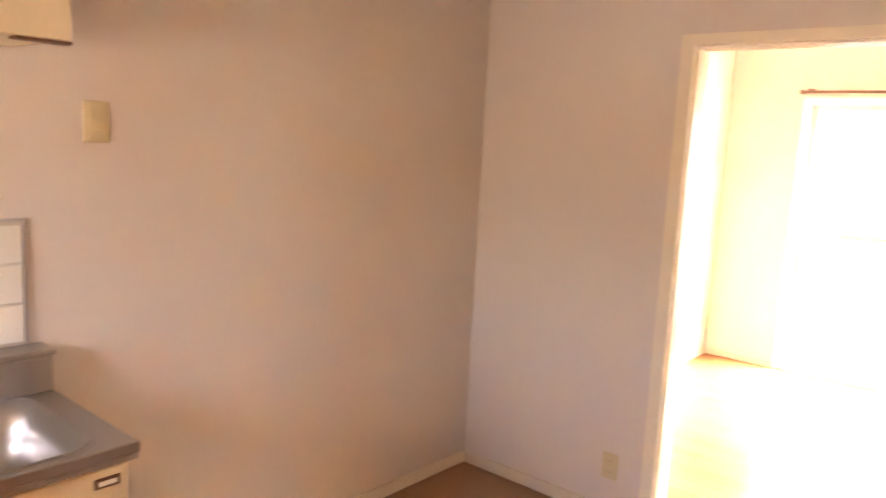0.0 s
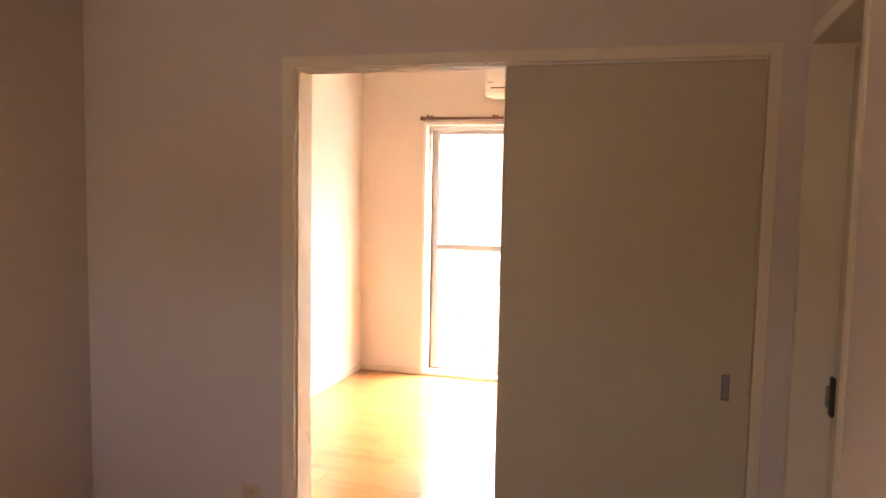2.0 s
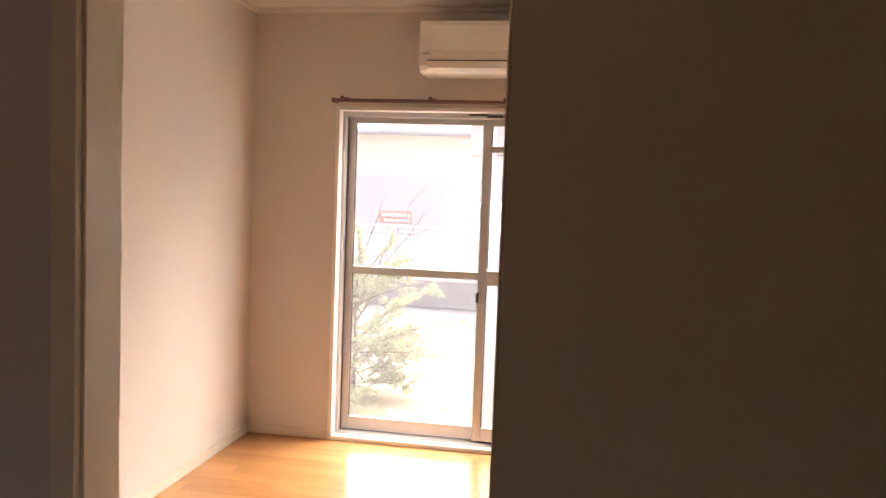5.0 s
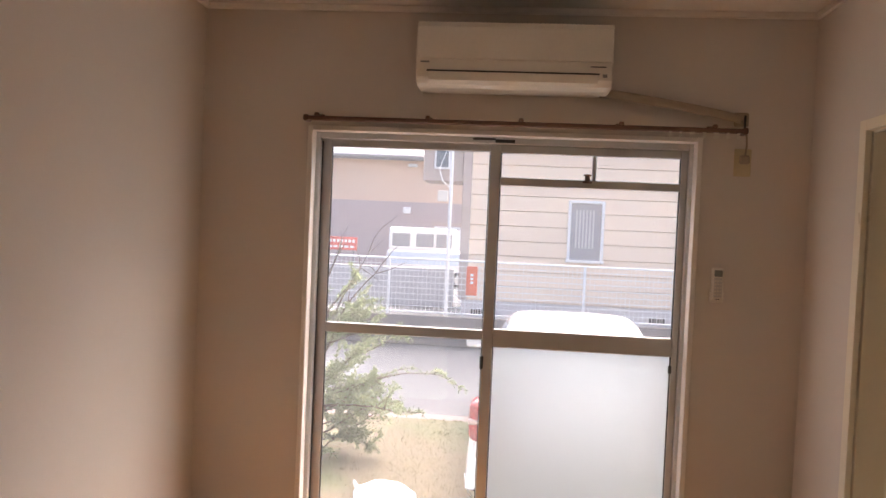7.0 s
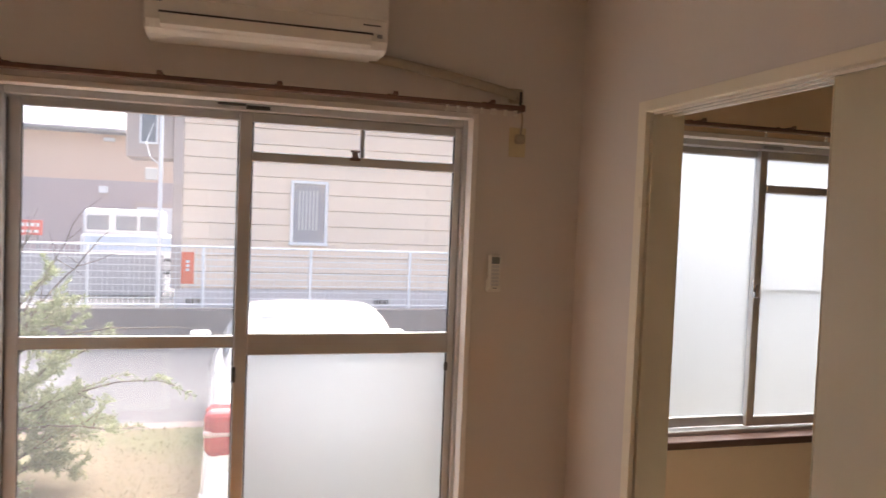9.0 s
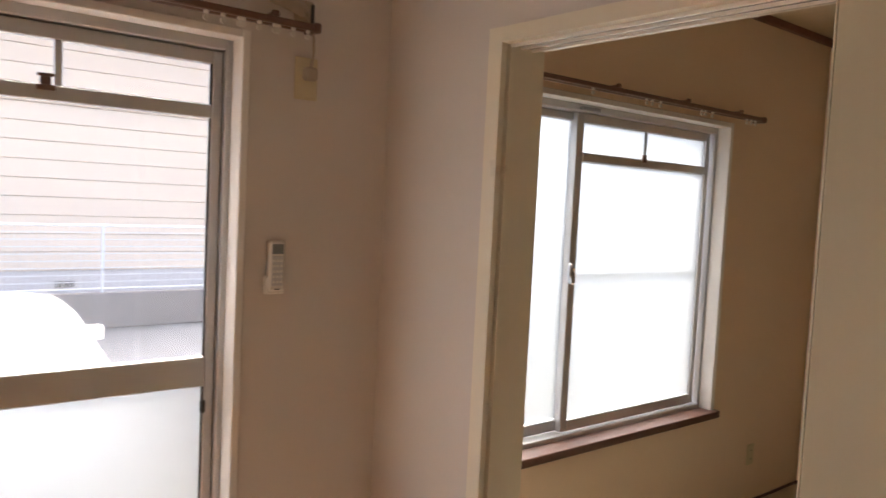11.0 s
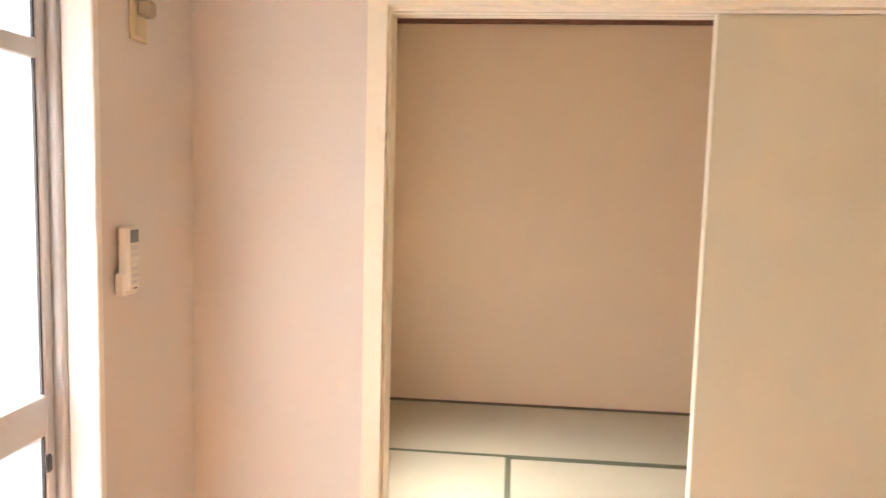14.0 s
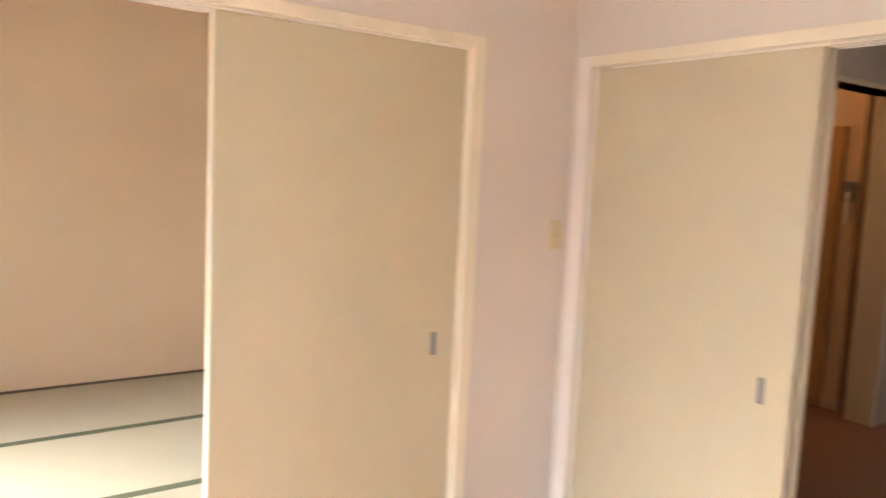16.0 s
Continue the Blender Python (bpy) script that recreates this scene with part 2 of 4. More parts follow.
def thing(name, bm, material, label, category, group="", smooth=False):
    return tagged(new(name, mesh(name, bm, material, smooth)), label, category, group)


def rig(name, label, category, group="", at=(0, 0, 0)):
    ob = new(name)
    ob.location = at
    bpy.context.view_layer.update()
    return tagged(ob, label, category, group)


def structure(name, bm, material, label, smooth=False):
    return tagged(new(name, mesh(name, bm, material, smooth)), label, name.split("_")[0], kind="structure")


def sub(name, bm, material, parent, label="", smooth=False):
    """A part of a thing whose Empty stands away from the origin: bm is in world coordinates."""
    ob = part(name, bm, material, parent, label, smooth)
    ob.matrix_parent_inverse = parent.matrix_world.inverted()
    return ob


# ---- large structure ----
XL, XR, YP, YW, ZC = -0.98, 1.935, 0.14, 3.1, 2.65   # living room: left wall, right wall, partition, window wall, ceiling
XT, XT0 = 5.07, 2.09                                  # tatami room: far wall, near wall
KX, KY = 1.88, -3.9                                   # kitchen: right wall, back wall

structure("wall_left", B(-1.13, XL, KY - 0.15, YW + 0.2, 0, ZC), WALL, "white embossed wallpaper wall along kitchen and living room")
# window wall: openings for the tall window and the tatami-room window
structure("wall_window", boxes([
    (XL, -0.43, YW, YW + 0.2, -0.1, ZC), (-0.43, 1.425, YW, YW + 0.2, 2.05, ZC), (1.425, 2.0, YW, YW + 0.2, -0.1, ZC), (-0.43, 1.425, YW, YW + 0.2, -0.1, 0.012)]),
    WALL, "white wallpaper wall with a tall window opening")
structure("wall_tatami_window", boxes([
    (2.0, 2.12, YW, YW + 0.2, -0.1, ZC), (2.12, 4.055, YW, YW + 0.2, 2.05, ZC), (2.12, 4.055, YW, YW + 0.2, -0.1, 0.56), (4.055, XT + 0.15, YW, YW + 0.2, -0.1, ZC)]),
    TWALL, "sand-coloured wall with a frosted window opening")
structure("wall_partition", boxes([
    (XL, 0.012, 0, YP, 0, ZC), (0.012, 1.78, 0, YP, 2.025, ZC), (1.78, 2.06, 0, 0.054, 0, ZC), (1.88, 2.06, 0.054, YP, 0, ZC), (1.78, 1.88, 0.054, YP, 2.03, ZC), (2.06, XT0, 0, YP, 0, ZC)]),
    WALL, "white wallpaper partition between kitchen and living room")
structure("wall_right", boxes([
    (XR, XT0 - 0.004, YP, 0.664, 0, ZC), (XR, XT0 - 0.004, 0.664, 2.57, 2.052, ZC), (XR, XT0 - 0.004, 2.57, YW, 0, ZC)]),
    WALL, "white wallpaper wall with a sliding-door opening to the tatami room")
structure("wall_tatami_side", boxes([
    (XT0 - 0.004, XT0, YP, 0.664, 0, ZC), (XT0 - 0.004, XT0, 0.664, 2.57, 2.052, ZC), (XT0 - 0.004, XT0, 2.57, YW, 0, ZC)]),
    TWALL, "sand-coloured side of the wall facing the tatami room")
structure("wall_tatami_far", B(XT, XT + 0.15, -0.02, YW, 0, ZC), TWALL, "sand-coloured far wall of the tatami room")
structure("wall_tatami_back", B(2.06, XT, -0.02, YP, 0, ZC), TWALL, "sand-coloured back wall of the tatami room")
structure("wall_kitchen_right", boxes([
    (KX, 2.06, -0.045, 0, 0, ZC), (KX, 2.06, -0.77, -0.045, 2.07, ZC), (KX, 2.06, -1.6, -0.77, 0, ZC), (KX, 2.06, -2.75, -1.6, 2.18, ZC), (KX, 2.06, KY, -2.75, 0, ZC)]),
    WALL, "white wallpaper kitchen wall with a door and a hall opening")
# The gap in this unseen wall is made up to hold the fill lamp.
structure("wall_kitchen_back", boxes([
    (XL, -0.65, KY - 0.15, KY, 0, ZC), (-0.65, 0.25, KY - 0.15, KY, 0, 1.2), (-0.65, 0.25, KY - 0.15, KY, 1.9, ZC), (0.25, 2.06, KY - 0.15, KY, 0, ZC)]),
    WALL, "white wallpaper back wall of the kitchen")
structure("wall_hall", boxes([(2.185, 3.9, -3.02, -2.87, 0, ZC), (3.9, 4.05, KY, -1.15, 0, ZC), (2.06, 3.9, -1.15, -1.0, 0, ZC), (2.06, 3.9, KY - 0.15, KY, 0, ZC)]),
    HALLWALL, "beige wallpaper walls of the dim hall")
structure("wall_storage", boxes([(2.36, 2.4, -0.99, -0.03, 0, ZC), (2.06, 2.36, -0.12, -0.03, 0, ZC)]), WALL, "plain wall behind the kitchen door")
structure("ceiling_living", B(XL, XR + 0.15, YP, YW + 0.2, ZC, ZC + 0.12), CEIL, "off-white papered living room ceiling")
structure("ceiling_kitchen", B(XL, 4.05, KY - 0.15, YP, ZC + 0.002, ZC + 0.12), CEIL, "off-white papered kitchen ceiling")
structure("ceiling_tatami", B(XT0, XT + 0.15, YP, YW + 0.2, ZC + 0.002, ZC + 0.12), mat("ceiling_board", (0.62, 0.5, 0.33), 0.7, vary=0.08, fine=20, stretch=(8, 1, 1)), "pale wooden board ceiling of the tatami room")
structure("floor_kitchen", B(XL, 4.05, KY - 0.15, 0.0, -0.1, 0.0), KFLOOR, "dark brown vinyl kitchen floor")
floor = structure("floor_living", B(XL, XR, 0.0, YW, -0.1, -0.006), SUBFLOOR, "glossy honey-coloured laminate plank floor")
structure("floor_tatami_bed", B(XR + 0.02, XT, YP, YW, -0.1, -0.05), SUBFLOOR, "wooden bed beneath the tatami mats")


def skirting(name, rows):
    structure(name, boxes(rows, bevel=0.003), BASEB, "beige vinyl baseboard along the wall")


skirting("baseboard_living", [(XL, XL + 0.009, YP, YW, 0, 0.062), (XL + 0.009, -0.445, YW - 0.009, YW, 0, 0.062), (1.443, XR, YW - 0.009, YW, 0, 0.062),
                              (XR - 0.009, XR, 2.596, YW - 0.009, 0, 0.062), (XR - 0.009, XR, YP, 0.624, 0, 0.062), (XL + 0.009, -0.005, YP, YP + 0.009, 0, 0.062)])
skirting("baseboard_kitchen", [(XL, XL + 0.009, -2.0, 0, 0, 0.062), (XL + 0.009, -0.002, -0.009, 0, 0, 0.062), (1.8, KX, -0.009, 0, 0, 0.062), (KX - 0.009, KX, -1.57, -0.79, 0, 0.062)])
skirting("baseboard_hall", [(2.185, 3.9, -2.87, -2.861, 0, 0.07), (2.176, 2.185, -3.02, -2.861, 0, 0.07)])
structure("trim_ceiling", boxes([(XL, XR, YW - 0.022, YW, ZC - 0.03, ZC), (XL, XL + 0.022, YP, YW - 0.022, ZC - 0.03, ZC), (XR - 0.022, XR, YP, YW - 0.022, ZC - 0.03, ZC)], bevel=0.004), CASING, "white ceiling cornice strip")
structure("trim_tatami", boxes([(XT0, XT, YW - 0.03, YW, ZC - 0.04, ZC), (XT - 0.03, XT, YP, YW - 0.03, ZC - 0.04, ZC), (XT0, XT0 + 0.03, YP, YW - 0.03, ZC - 0.04, ZC), (XT0 + 0.03, XT - 0.03, YP, YP + 0.03, ZC - 0.04, ZC)], bevel=0.003), MOULD, "reddish-brown wooden ceiling moulding")
structure("trim_tatami_floor", boxes([(XT - 0.018, XT, YP, YW, -0.004, 0.006), (XT0 + 0.02, XT - 0.018, YW - 0.018, YW, -0.004, 0.006)], bevel=0.002), WOODB, "thin dark wooden strip at the edge of the tatami")


# ---- sliding doors ----
def door_frame(name, to_world, w, h, depth, label, mid, jog=0.0, lip=0.022, jdepth=0.0):
    """Casing with two head tracks. Local: u along the opening, v into the wall, z up."""
    fr = structure(name, bmesh.new(), TRIM, label)
    e = 0.032
    t = h + 0.018
    rows = {"side_jamb": [(-0.022, e, -0.008, 0.014, 0, t), (0, e - 0.009, 0.014, 0.02, 0, h), (-0.022, e, 0.02, depth + 0.008, 0, t), (w - e, w + lip, -0.008, depth + 0.008 if not jog else mid, 0, t)] + ([(w + jog - e, w + jog + 0.036, mid, jdepth + 0.008, 0, t)] if jog else []),
            "head": [(e, w - e, -0.008, depth + 0.008, h - 0.024, t)] + ([(w - e, w + jog - e, mid, jdepth + 0.008, h - 0.024, t)] if jog else []),
            "track_fin": [(e, w - e, mid + o - 0.004, mid + o + 0.004, h - 0.034, h - 0.024) for o in (-0.042, 0.0, 0.042)],
            "track_groove": [(e, w - e, mid + o - 0.015, mid + o + 0.015, h - 0.0275, h - 0.024) for o in (-0.021, 0.021)],
            "threshold": [(e, w - e, 0, depth, -0.012, 0.004)], "stop": [(e, e + 0.008, mid - 0.05, mid - 0.042, 0, h - 0.034)]}
    for key, rs in rows.items():
        for r in rs:
            bm = B(*r, bevel=0.001)
            bm.transform(to_world)
            part(key, bm, WOODB if key == "threshold" else TRACK if key == "track_fin" else GROOVE if key == "track_groove" else CASING if r[0] > w - e else TRIM, fr)
    return fr


def sliding_leaf(name, to_world, u0, u1, v, h, handle_u, hz, label):
    """One flush leaf: sheet, thin edge stiles and a recessed pull on each face."""
    ob = rig(name, label, "sliding door", "cream sliding door leaves", to_world @ Vector(((u0 + u1) / 2, v, 0)))
    bm = B(u0 + 0.004, u1 - 0.004, v - 0.016, v + 0.016, 0.006, h, bevel=0.003)
    bm.transform(to_world)
    sub("panel", bm, LEAF, ob)
    for u in (u0, u1 - 0.004):
        bm = B(u, u + 0.004, v - 0.0165, v + 0.0165, 0.006, h, bevel=0.001)
        bm.transform(to_world)
        sub("edge_strip", bm, TRIM, ob, "pale edge strip")
    for s in (-1, 1):
        y = v + s * 0.0168
        bm = boxes([(handle_u - 0.0135, handle_u - 0.0095, y - 0.0015, y + 0.0015, hz, hz + 0.092), (handle_u + 0.0095, handle_u + 0.0135, y - 0.0015, y + 0.0015, hz, hz + 0.092),
                    (handle_u - 0.0095, handle_u + 0.0095, y - 0.0015, y + 0.0015, hz + 0.088, hz + 0.092), (handle_u - 0.0095, handle_u + 0.0095, y - 0.0015, y + 0.0015, hz, hz + 0.008)], bevel=0.0006)
        bm.transform(to_world)
        hd = sub("handle", bm, PULL, ob, "small recessed metal pull")
        # Nearly flush plate: the hollow's shade is put into its grey colour.
        bm = B(handle_u - 0.0095, handle_u + 0.0095, y - 0.0006, y + 0.0006, hz + 0.008, hz + 0.088)
        bm.transform(to_world)
        part("recess", bm, GREYP, hd, "flat grey plate coloured like a shaded recess")
    return ob


M1 = Matrix.Identity(4)
door_frame("door_frame_kitchen", M1, 1.792, 2.045, YP, "cream wooden frame of the kitchen sliding door", 0.063, 0.072, 0.006, YP)
sliding_leaf("sliding_door", M1, 0.868, 1.757, 0.04, 2.012, 1.678, 0.846, "closed-half cream flush sliding door leaf in the kitchen opening")
sliding_leaf("sliding_door", M1, 0.876, 1.828, 0.088, 2.022, 0.982, 0.826, "cream flush sliding door leaf stacked behind its pair")
M2 = Matrix(((0, 1, 0, XR), (-1, 0, 0, 2.582), (0, 0, 1, 0), (0, 0, 0, 1)))   # u runs towards the kitchen, v into the tatami room
door_frame("door_frame_tatami", M2, 1.932, 2.068, XT0 - XR, "cream wooden frame of the tatami-room sliding door", 0.07)
sliding_leaf("sliding_door", M2, 0.905, 1.9, 0.05, 2.036, 1.797, 0.84, "cream flush sliding door leaf drawn across half the tatami-room opening")
sliding_leaf("sliding_door", M2, 0.925, 1.9, 0.108, 2.036, 1.03, 0.84, "cream flush sliding door leaf stacked behind the front leaf")

# hinged door in the kitchen's right wall
kd = structure("door_1", B(1.995, 2.03, -0.742, -0.078, 0.005, 2.03, bevel=0.003), LEAF, "closed cream flush door set deep in its frame")
part("side_jamb", B(KX - 0.008, 2.062, -0.07, -0.03, 0, 2.09, bevel=0.003), TRIM, kd)
part("side_jamb", B(KX - 0.008, 2.062, -0.785, -0.745, 0, 2.09, bevel=0.003), TRIM, kd)
part("head", B(KX - 0.008, 2.062, -0.745, -0.07, 2.04, 2.09, bevel=0.003), TRIM, kd)
hp = part("handle", B(1.981, 1.995, -0.122, -0.084, 0.86, 0.99, bevel=0.006), DARKP, kd, "dark oval pull plate")
part("knob", B(1.97, 1.981, -0.112, -0.094, 0.89, 0.96, bevel=0.004), GREYP, hp, "grey latch")
ho = structure("trim_hall_opening", boxes([(KX - 0.008, 2.068, -1.62, -1.588, 0, 2.18), (KX - 0.008, 2.068, -2.762, -2.73, 0, 2.18), (KX - 0.008, 2.068, -2.762, -1.588, 2.18, 2.212)], bevel=0.003), TRIM, "cream frame of the hall opening")
structure("door_2", B(2.3, 3.05, -2.868, -2.845, 0.01, 2.0, bevel=0.004), HDOOR, "closed brown wooden hall door")


# ---- windows ----
def pane(name, x0, x1, y, z0, z1, material, parent):
    ob = part(name, B(x0 - 0.004, x1 + 0.004, y - 0.0025, y + 0.0025, z0 - 0.004, z1 + 0.004), material, parent, "frosted glass" if material is FROST else "clear glass")
    ob.visible_shadow = False
    return ob


def bars(name, rows, parent, material=None, bevel=0.003, label=""):
    for r in rows:
        part(name, B(*r, bevel=bevel), material or ALU, parent, label)


w1 = structure("window_1", boxes([(-0.43, 1.425, 3.16, 3.255, 0.012, 0.04)], bevel=0.003), ALU, "tall two-leaf aluminium sliding window with frosted lower pane")
bars("casing", [(-0.446, -0.42, 3.088, 3.16, 0.0, 2.066), (1.415, 1.441, 3.088, 3.16, 0.0, 2.066), (-0.42, 1.415, 3.088, 3.16, 2.04, 2.066), (-0.42, 1.415, 3.088, 3.16, 0.0, 0.028)], w1, CASING, 0.003, "white painted wooden casing")
bars("window_frame", [(-0.43, -0.4, 3.16, 3.255, 0.04, 2.05), (1.397, 1.425, 3.16, 3.255, 0.04, 2.05), (-0.4, 1.397, 3.16, 3.255, 2.01, 2.05)], w1)
bars("track_fin", [(-0.4, 1.397, 3.195, 3.198, 2.0, 2.01), (-0.4, 1.397, 3.222, 3.225, 2.0, 2.01)], w1, ALU, 0)
bars("gasket", [(-0.4, -0.3975, 3.2, 3.214, 0.045, 2.0), (1.3955, 1.3975, 3.212, 3.22, 0.045, 2.0), (-0.4, 1.397, 3.205, 3.209, 0.04, 0.046)], w1, ALUD, 0, "dark weather strip")
# left leaf, outer track
lw = part("left_leaf", B(-0.398, -0.352, 3.214, 3.24, 0.045, 2.008, bevel=0.003), ALU, w1)
bars("glazing_bead", [(-0.3525, -0.3465, 3.218, 3.224, 0.12, 1.98), (0.4425, 0.4485, 3.218, 3.224, 0.12, 1.98)], lw, ALUD, 0, "thin dark glazing bead")
bars("rail", [(-0.352, 0.448, 3.214, 3.24, 1.975, 2.008), (-0.352, 0.448, 3.214, 3.24, 0.045, 0.125), (-0.352, 0.448, 3.214, 3.24, 1.036, 1.086), (0.448, 0.492, 3.214, 3.24, 0.045, 2.008)], lw)
pane("upper_pane", -0.352, 0.448, 3.228, 1.086, 1.975, CLEAR, lw)
pane("lower_pane", -0.352, 0.448, 3.228, 0.125, 1.036, CLEAR, lw)
# right leaf, inner track
rw = part("right_leaf", B(0.448, 0.5, 3.18, 3.208, 0.045, 2.008, bevel=0.003), ALU, w1)
bars("glazing_bead", [(0.4995, 0.5055, 3.184, 3.19, 0.125, 1.972), (1.3595, 1.3655, 3.184, 3.19, 0.125, 1.972)], rw, ALUD, 0, "thin dark glazing bead")
bars("rail", [(0.5, 1.365, 3.18, 3.208, 1.968, 2.008), (0.5, 1.365, 3.18, 3.208, 0.045, 0.13), (0.5, 1.365, 3.178, 3.209, 1.01, 1.1), (0.5, 1.365, 3.178, 3.209, 1.81, 1.85), (1.365, 1.396, 3.18, 3.208, 0.045, 2.008),
              (0.945, 0.965, 3.184, 3.2, 1.85, 1.968)], rw)
pane("vent_pane", 0.5, 0.945, 3.19, 1.85, 1.968, CLEAR, rw)
pane("vent_pane", 0.965, 1.365, 3.196, 1.85, 1.968, CLEAR, rw)
pane("upper_pane", 0.5, 1.365, 3.194, 1.1, 1.81, CLEAR, rw)
pane("lower_pane", 0.5, 1.365, 3.194, 0.13, 1.01, FROST, rw)
bars("vent_latch", [(0.9, 0.945, 3.165, 3.18, 1.835, 1.848), (0.91, 0.935, 3.168, 3.182, 1.848, 1.87), (0.903, 0.942, 3.165, 3.18, 1.87, 1.878)], rw, BROWNM, 0.002, "small dark vent latch")
bars("crescent_lock", [(0.44, 0.458, 3.165, 3.18, 0.9, 0.965)], rw, DARKP, 0.004, "dark crescent lock")
bars("pull", [(1.352, 1.368, 3.168, 3.18, 0.93, 0.97)], rw, DARKP, 0.004, "dark finger pull")
bars("stopper", [(0.47, 0.565, 3.142, 3.1605, 2.014, 2.03), (0.36, 0.47, 3.15, 3.1605, 2.026, 2.036)], w1, DARKP, 0.002, "dark draught block at the meeting stiles")

w2 = structure("window_2", boxes([(2.12, 4.055, 3.16, 3.255, 0.575, 0.605)], bevel=0.003), ALU, "two-leaf frosted aluminium window of the tatami room")
bars("casing", [(4.03, 4.06, 3.088, 3.16, 0.585, 2.066), (2.114, 2.14, 3.088, 3.16, 0.585, 2.066), (2.14, 4.03, 3.088, 3.16, 2.04, 2.066)], w2, CASING, 0.003, "cream wooden casing")
part("window_sill", B(2.11, 4.075, 3.062, 3.16, 0.548, 0.585, bevel=0.003), WOODB, w2, "dark brown wooden sill")
bars("window_frame", [(2.12, 2.15, 3.16, 3.255, 0.605, 2.05), (4.02, 4.055, 3.16, 3.255, 0.605, 2.05), (2.15, 4.02, 3.16, 3.255, 2.01, 2.05)], w2)
l2 = part("left_leaf", B(2.15, 2.19, 3.214, 3.24, 0.61, 2.008, bevel=0.003), ALU, w2)
bars("rail", [(2.19, 2.985, 3.214, 3.24, 1.975, 2.008), (2.19, 2.985, 3.214, 3.24, 0.61, 0.66), (2.985, 3.02, 3.214, 3.24, 0.61, 2.008)], l2)
pane("pane", 2.19, 2.985, 3.228, 0.66, 1.975, FROST, l2)
r2 = part("right_leaf", B(2.975, 3.02, 3.18, 3.208, 0.61, 2.008, bevel=0.003), ALU, w2)
bars("rail", [(3.02, 3.965, 3.18, 3.208, 1.968, 2.008), (3.02, 3.965, 3.18, 3.208, 0.61, 0.66), (3.02, 3.965, 3.178, 3.209, 1.8, 1.84), (3.965, 4.0, 3.18, 3.208, 0.61, 2.008), (3.46, 3.478, 3.184, 3.2, 1.84, 1.968), (3.02, 3.965, 3.21, 3.218, 1.295, 1.312)], r2)
pane("vent_pane", 3.02, 3.46, 3.19, 1.84, 1.968, FROST, r2)
pane("vent_pane", 3.478, 3.965, 3.196, 1.84, 1.968, FROST, r2)
pane("pane", 3.02, 3.965, 3.194, 0.66, 1.8, FROST, r2)
bars("vent_latch", [(3.435, 3.46, 3.166, 3.18, 1.825, 1.86)], r2, BROWNM, 0.003, "small dark vent latch")
bars("crescent_lock", [(2.962, 2.985, 3.15, 3.18, 1.27, 1.34), (2.95, 2.962, 3.15, 3.165, 1.3, 1.36)], r2, CHROME, 0.004, "metal crescent lock")
bars("stopper", [(2.96, 3.08, 3.145, 3.1605, 2.014, 2.03)], w2, GREYP, 0.002, "grey draught block")


# ---- living room things ----
def curtain_rail(name, x0, x1, y, z, brackets, gliders, label):
    ob = rig(name, label, "curtain rail", at=((x0 + x1) / 2, YW, z))
    for dy, dz in ((0, 0), (0.05, 0.004)):
        sub("rail", B(x0 + 0.02, x1 - 0.02, y + dy - 0.008, y + dy + 0.008, z + dz - 0.011, z + dz + 0.009, bevel=0.003), BROWNM, ob)
    for x in (x0, x1 - 0.022):
        sub("end_cap", B(x, x + 0.024, y - 0.013, y + 0.06, z - 0.016, z + 0.014, bevel=0.005), BROWNM, ob, "brown end cap")
    for x in brackets:
        sub("bracket", boxes([(x - 0.012, x + 0.012, y - 0.012, YW, z + 0.009, z + 0.018), (x - 0.012, x + 0.012, YW - 0.004, YW, z + 0.002, z + 0.03), (x - 0.01, x + 0.01, y - 0.014, y + 0.0, z + 0.012, z + 0.024)], bevel=0.002), BROWNM, ob, "brown metal bracket")
    for x in gliders:
        bm = B(x - 0.006, x + 0.006, y - 0.005, y + 0.005, z - 0.02, z - 0.011, bevel=0.002)
        cyl(bm, (x, y - 0.003, z - 0.03), (x, y + 0.003, z - 0.03), 0.008, seg=10)
        sub("glider", bm, PLASTIC, ob, "white plastic glider")
    return ob


curtain_rail("curtain_rail", -0.445, 1.612, 3.0, 2.088, (-0.38, 0.152, 0.588, 1.047, 1.466), [1.27 + 0.035 * k + 0.012 * (k % 3) for k in range(9)], "dark brown double curtain rail above the tall window")
curtain_rail("curtain_rail", 2.3, 4.19, 3.0, 2.09, (2.5, 3.0, 3.5, 3.95), [2.85, 3.2, 3.24, 3.3, 3.62, 3.65, 3.71, 4.02, 4.06, 4.1], "dark brown double curtain rail above the frosted window")

# air conditioner: rounded case with vent flap and lines
ac = rig("air_conditioner", "off-white wall-mounted air conditioner above the window", "air conditioner", at=(0.54, YW, 2.232))
AX0, AX1 = 0.103, 0.982


def profile(rows, x0, x1, bevel=0.0):
    """A prism along x with the given y, z outline."""
    bm = bmesh.new()
    a = [bm.verts.new((x0, y, z)) for y, z in rows]
    b = [bm.verts.new((x1, y, z)) for y, z in rows]
    bm.faces.new(a), bm.faces.new(b[::-1])
    n = len(rows)
    for k in range(n):
        bm.faces.new((a[k], b[k], b[(k + 1) % n], a[(k + 1) % n]))
    if bevel:
        es = [e for e in bm.edges if abs(e.verts[0].co.x - e.verts[1].co.x) < 1e-5]
        bmesh.ops.bevel(bm, geom=es, offset=bevel, segments=3, affect="EDGES", profile=0.5)
    return bm


